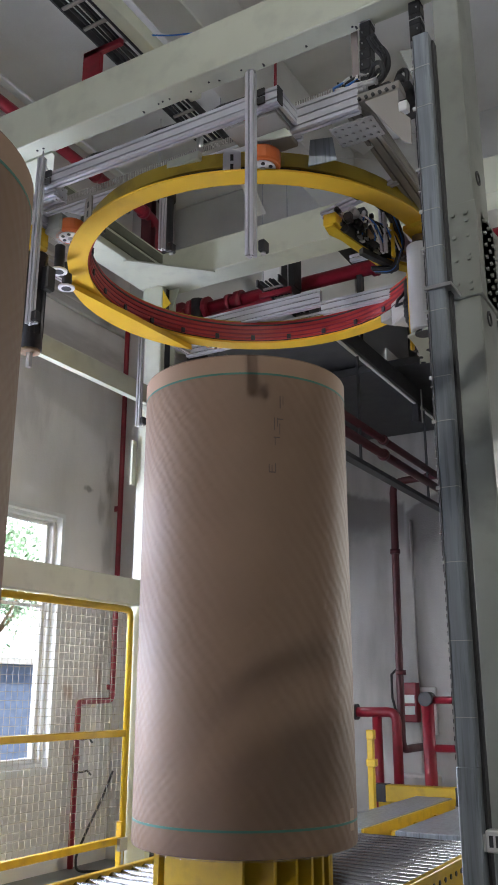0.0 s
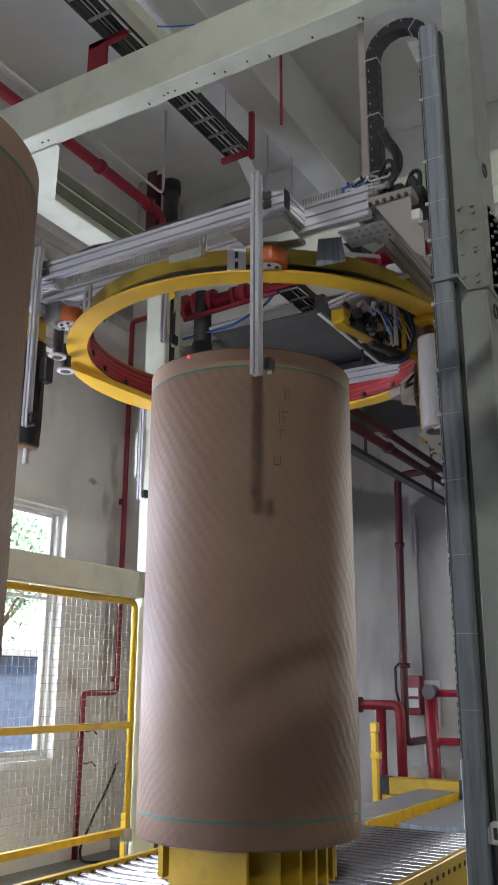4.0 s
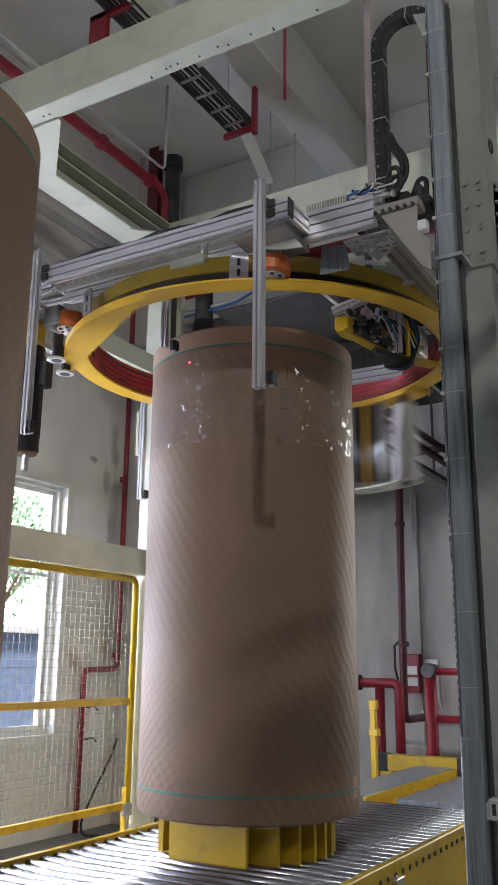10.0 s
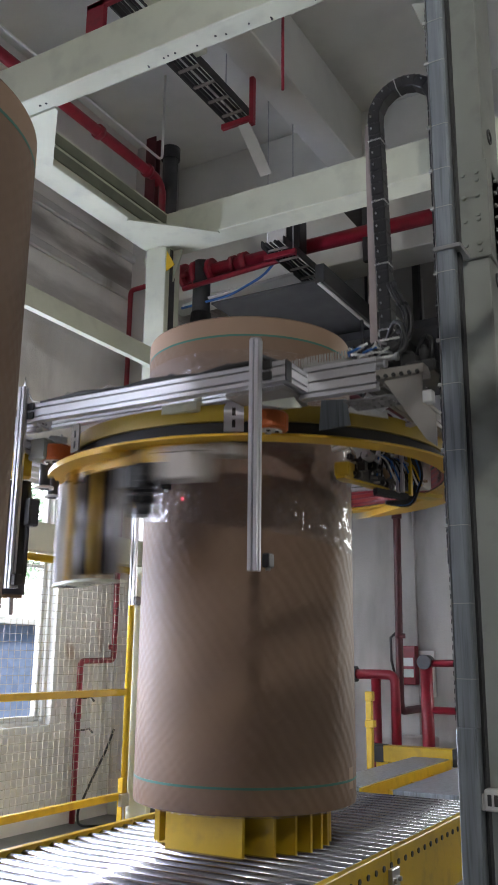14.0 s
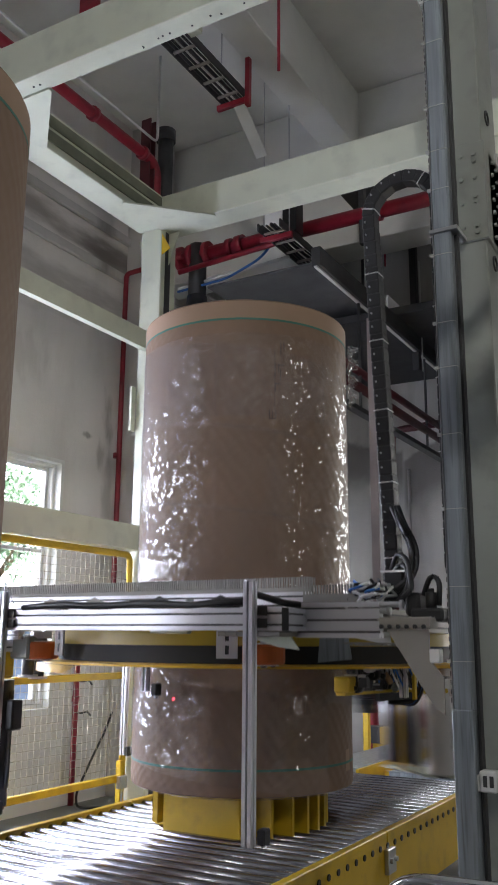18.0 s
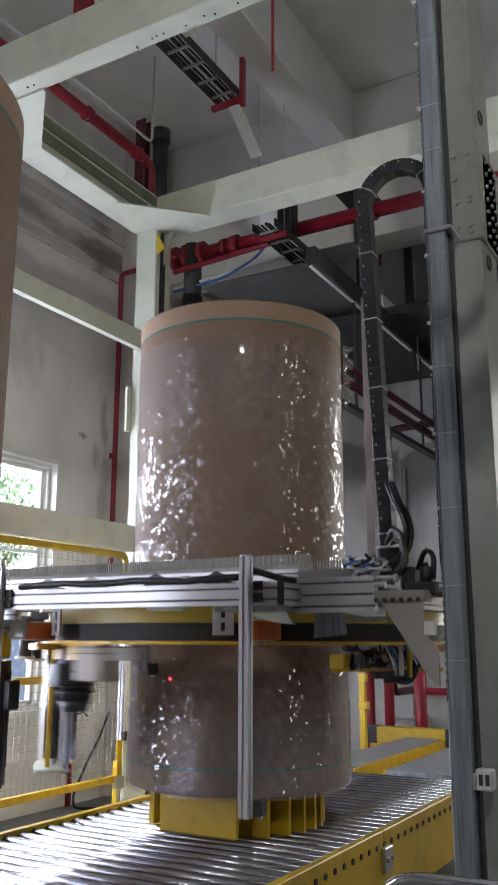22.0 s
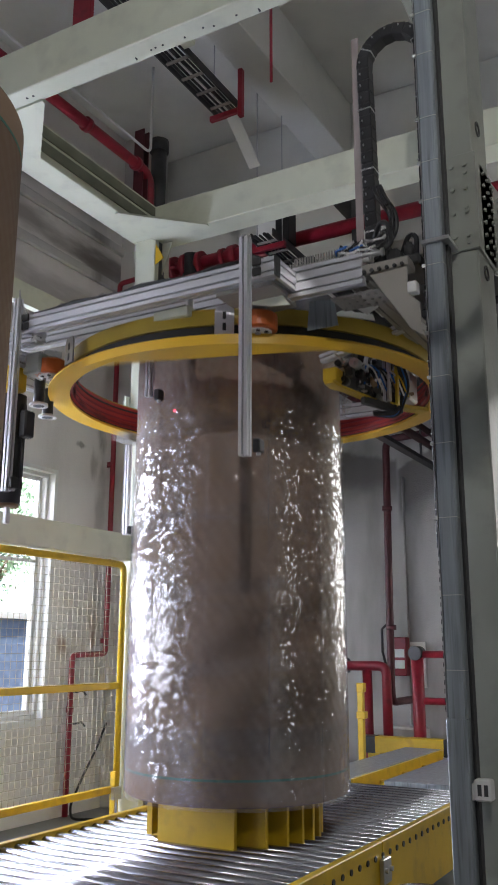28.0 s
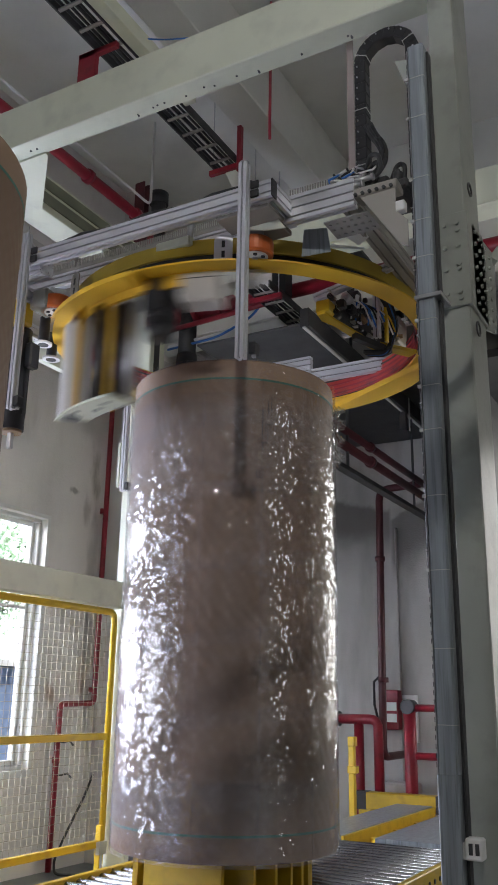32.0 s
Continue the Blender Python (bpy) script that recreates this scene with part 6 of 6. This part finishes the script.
    rod(bm, p + Vector((0, 0, -0.26)), p + Vector((0, 0, -0.012)), 0.08, 24)
    m = part("carriage_motor", bm, BLACK, r, "black carriage motor")
    for z in (-0.23, -0.2, -0.17, -0.14):
        bm = B()
        lathe(bm, [(0.08, z), (0.088, z + 0.003), (0.088, z + 0.012), (0.08, z + 0.015)], 24)
        fin = part("fin", bm, BLACK, m)
        fin.location = p
    bm = B()
    rod(bm, p + Vector((0, 0, -0.31)), p + Vector((0, 0, -0.26)), 0.06, 16, 0.075)
    part("end_cap", bm, DARK, m)
    bm = B()
    box(bm, 0.07, 0.115, -0.05, 0.05, -0.2, -0.09, 0.006)
    o = part("terminal_box", bm, BLACK, m)
    o.matrix_local = Matrix.Translation(p) @ pose(0, 0, 0, 0, 0, 36)
    bm = B()
    box(bm, -0.07, 0.06, -0.1, 0.1, -0.165, -0.01, 0.008)
    o = part("control_box", bm, BOX_PALE, r, "pale taupe control box on the ring")
    o.matrix_local = Matrix.Translation(polar(1.0, 49)) @ pose(0, 0, 0, 0, 0, 49)
    bm = B()
    box(bm, -0.072, 0.062, -0.102, 0.102, -0.045, -0.041)
    part("lid_seam", bm, DARK, o)
    bm = B()
    box(bm, -0.05, 0.05, -0.06, 0.06, -0.07, -0.01, 0.006)
    o = part("power_box", bm, BOX_GREY, r)
    o.matrix_local = Matrix.Translation(polar(1.02, 62)) @ pose(0, 0, 0, 0, 0, 62)
    bm = B()
    hose(bm, [polar(0.93, 38, -0.05), polar(0.88, 40, -0.1), polar(0.88, 43, -0.12), polar(0.94, 45, -0.08)], 0.01, 8)
    part("cable", bm, BLACK, r)
    return r


head = wrapping_head()
ring = ring_unit(head)


# ---- motion ----
def head_height(t):
    """Height of the ring's underside."""
    ts = (0, 1.55, 1.9, 2.25, 4.45, 4.75, 5.0, 11.0, 11.2, 17.95, 18.25, 19.0, 19.5, 20.7, 21.2, 21.6, 30.45, 30.75, 31.0, 32.0)
    zs = (3.867, 3.865, 3.825, 3.735, 3.17, 3.135, 3.128, 3.128, 3.09, 1.31, 1.262, 1.232, 1.222, 1.222, 1.24, 1.305, 3.345, 3.395, 3.406, 3.412)
    return float(np.interp(t, ts, zs))


def ring_turn(t):
    """Bearing of the film spool, degrees from the side nearest the aisle, growing counter-clockwise."""
    ts = (0, 5.6, 6.0, 6.4, 6.7, 7.0, 7.4, 8.0, 8.8, 9.2, 9.4, 10.0, 10.8, 11.6, 14.0, 19.0, 24.0, 29.4, 30.3, 30.5, 31.1, 31.4, 31.7, 32.0)
    vs = (56, 56, 58, 68, 83, 101, 134, 199, 298, 353, 391, 478, 648, 828, 1370, 2482, 3588, 4803, 5001, 5046, 5172, 5234, 5287, 5338)
    return float(np.interp(t, ts, vs))


NEAR = -60.0
STEPS = [round(0.2 * i, 3) for i in range(161)]

# ---- the cable chain ----
CH_B, CH_Y = 1.405, -0.78
CH_LINK, CH_N = 0.062, 60
CH_FOOT = 0.3


def chain_pose(head_z, s):
    """Pose at length s from the foot: up one leg, round the bend, down beside the trough."""
    lift = (head_z - 1.222) / 1.906
    foot, top_out = head_z + CH_FOOT, 3.418 + 0.544 * (head_z - 1.222)
    a_x = 1.092 + 0.045 * lift
    f_x = 1.165 - 0.02 * lift
    r = (CH_B - a_x) / 2
    top = top_out - r - 0.036
    leg = top - foot
    if s < leg:
        u = s / leg
        return pose(f_x + (a_x - f_x) * u, CH_Y, foot + s, 0, -math.degrees((f_x - a_x) / leg) * (1 - u), 0)
    a = (s - leg) / r
    if a < math.pi:
        return pose(a_x + r - r * math.cos(a), CH_Y, top + r * math.sin(a), 0, math.degrees(a), 0)
    return pose(CH_B, CH_Y, top - (s - leg - math.pi * r), 0, 180, 0)


def cable_chain():
    c = thing("cable_chain", "black plastic cable chain bent from the mast to the lift frame", "cable chain")
    bm = B()
    box(bm, -0.029, 0.029, -0.034, 0.034, -0.031, 0.031, 0.005)
    box(bm, -0.026, 0.026, -0.032, 0.032, 0.027, 0.05, 0.004)
    first = part("link", bm, BLACK, c)
    dot = B()
    rod(dot, (-0.012, -0.0405, 0.0), (-0.012, -0.034, 0.0), 0.004, 8)
    pin = part("pin", dot, STEEL, first)
    tie = B()
    box(tie, -0.032, 0.032, -0.037, 0.037, -0.002, 0.001)
    tie_me = bpy.data.meshes.new("tie")
    tie.to_mesh(tie_me)
    tie.free()
    tie_me.materials.append(WHITE)
    links = [first]
    for k in range(1, CH_N):
        o = new("link", first.data)
        o.parent = c
        links.append(o)
        p = new("pin", pin.data)
        p.parent = o
        if k % 5 == 2:
            q = new("tie", tie_me)
            q.parent = o
    return links


LINKS = cable_chain()


# ---- the stretch film, laid in rigid strips as the carriage passes ----
LAG, ARC = 45.0, 30.0
FILM_TOP, FILM_LOW = -0.16, -0.6


def time_of_turn(v):
    """When the spool reaches a bearing."""
    lo, hi = 5.0, 32.0
    for _ in range(40):
        mid = (lo + hi) / 2
        lo, hi = (mid, hi) if ring_turn(mid) < v else (lo, mid)
    return hi


def film():
    f = thing("film_wrap", "clear glossy stretch film wound round the paper roll", "stretch film")
    strips = []
    v = 330.0
    while v + ARC < ring_turn(31.2):
        t0, t1 = time_of_turn(v), time_of_turn(v + ARC)
        z0, z1 = head_height(t0), head_height(t1)
        turn = (v - 330.0) / 360.0
        R = ROLL_R + 0.003 + 0.0011 * turn
        mid = NEAR + v - LAG + ARC / 2
        nx, nz = 7, 4
        verts, faces = [], []
        for i in range(nx + 1):
            a = radians(-ARC / 2 - 0.3 + (ARC + 0.6) * i / nx)
            z = z0 + (z1 - z0) * i / nx
            top = min(z + FILM_TOP, ROLL_Z1 + 0.003)
            low = max(min(z + FILM_LOW, top - 0.02), ROLL_Z0 - 0.012)
            for j in range(nz + 1):
                verts.append((R * math.cos(a), R * math.sin(a), low + (top - low) * j / nz))
        for i in range(nx):
            for j in range(nz):
                b = i * (nz + 1) + j
                faces.append((b, b + nz + 1, b + nz + 2, b + 1))
        me = bpy.data.meshes.new("film_strip")
        me.from_pydata(verts, [], faces)
        me.polygons.foreach_set("use_smooth", [True] * len(faces))
        me.materials.append(FILM)
        o = new("film_strip", me)
        o.visible_shadow = False
        o.parent = f
        out = Matrix.Rotation(radians(mid), 4, "Z")
        strips.append((o, t1, out @ Matrix.Translation((-0.04, 0, 0)), out))
        v += ARC
    # crumpled loose end of the film, standing off the roll
    rnd = random.Random(21)
    for q in range(3):
        verts, faces = [], []
        nz, nx = 26, 5
        for j in range(nz + 1):
            w = 0.035 + 0.02 * math.sin(j * 0.9 + q) + rnd.uniform(-0.01, 0.01)
            for i in range(nx + 1):
                verts.append((ROLL_R + 0.012 + w * i / nx * 1.1 + rnd.uniform(-0.004, 0.004), 0.02 * q - 0.02 + rnd.uniform(-0.012, 0.012), -0.36 * j / nz))
        for j in range(nz):
            for i in range(nx):
                b = j * (nx + 1) + i
                faces.append((b, b + 1, b + nx + 2, b + nx + 1))
        me = bpy.data.meshes.new("film_tail")
        me.from_pydata(verts, [], faces)
        me.materials.append(FILM)
        o = new("film_tail", me)
        o.parent = f
        out = Matrix.Rotation(radians(24), 4, "Z") @ Matrix.Translation((0, 0, 3.07))
        strips.append((o, 15.4, out @ Matrix.Translation((-0.14, 0, 0)), out))
    return strips


STRIPS = film()


def laser_spot():
    sp = thing("laser_spot", "small red laser spot of the height sensor", "light spot")
    bm = B()
    bmesh.ops.create_uvsphere(bm, u_segments=12, v_segments=8, radius=0.0065)
    part("spot", bm, LASER, sp)
    return sp


SPOT = laser_spot()


def spot_pose(t):
    """On the paper once the beam meets the roll, before that on the sensor's lens."""
    z = head_height(t) - 0.152
    a = radians(-95)
    return pose(0.576 * math.cos(a), 0.576 * math.sin(a), z) if z < ROLL_Z1 - 0.02 else pose(-0.056, -0.679, z + 0.05)


def motions():
    walk(SPOT, [(t, spot_pose(t)) for t in STEPS])
    walk(head, [(t, pose(0, 0, head_height(t))) for t in STEPS])
    walk(ring, [(t, pose(RING_X, RING_Y, 0.012, 0, 0, NEAR + ring_turn(t))) for t in STEPS])
    for k, link in enumerate(LINKS):
        walk(link, [(t, chain_pose(head_height(t), (k + 0.5) * CH_LINK)) for t in STEPS[::2]])
    for strip, t, hidden, laid in STRIPS:
        walk(strip, [(0, hidden), (t - 0.1, hidden), (min(t, 31.9), laid), (32.0, laid)])


motions()
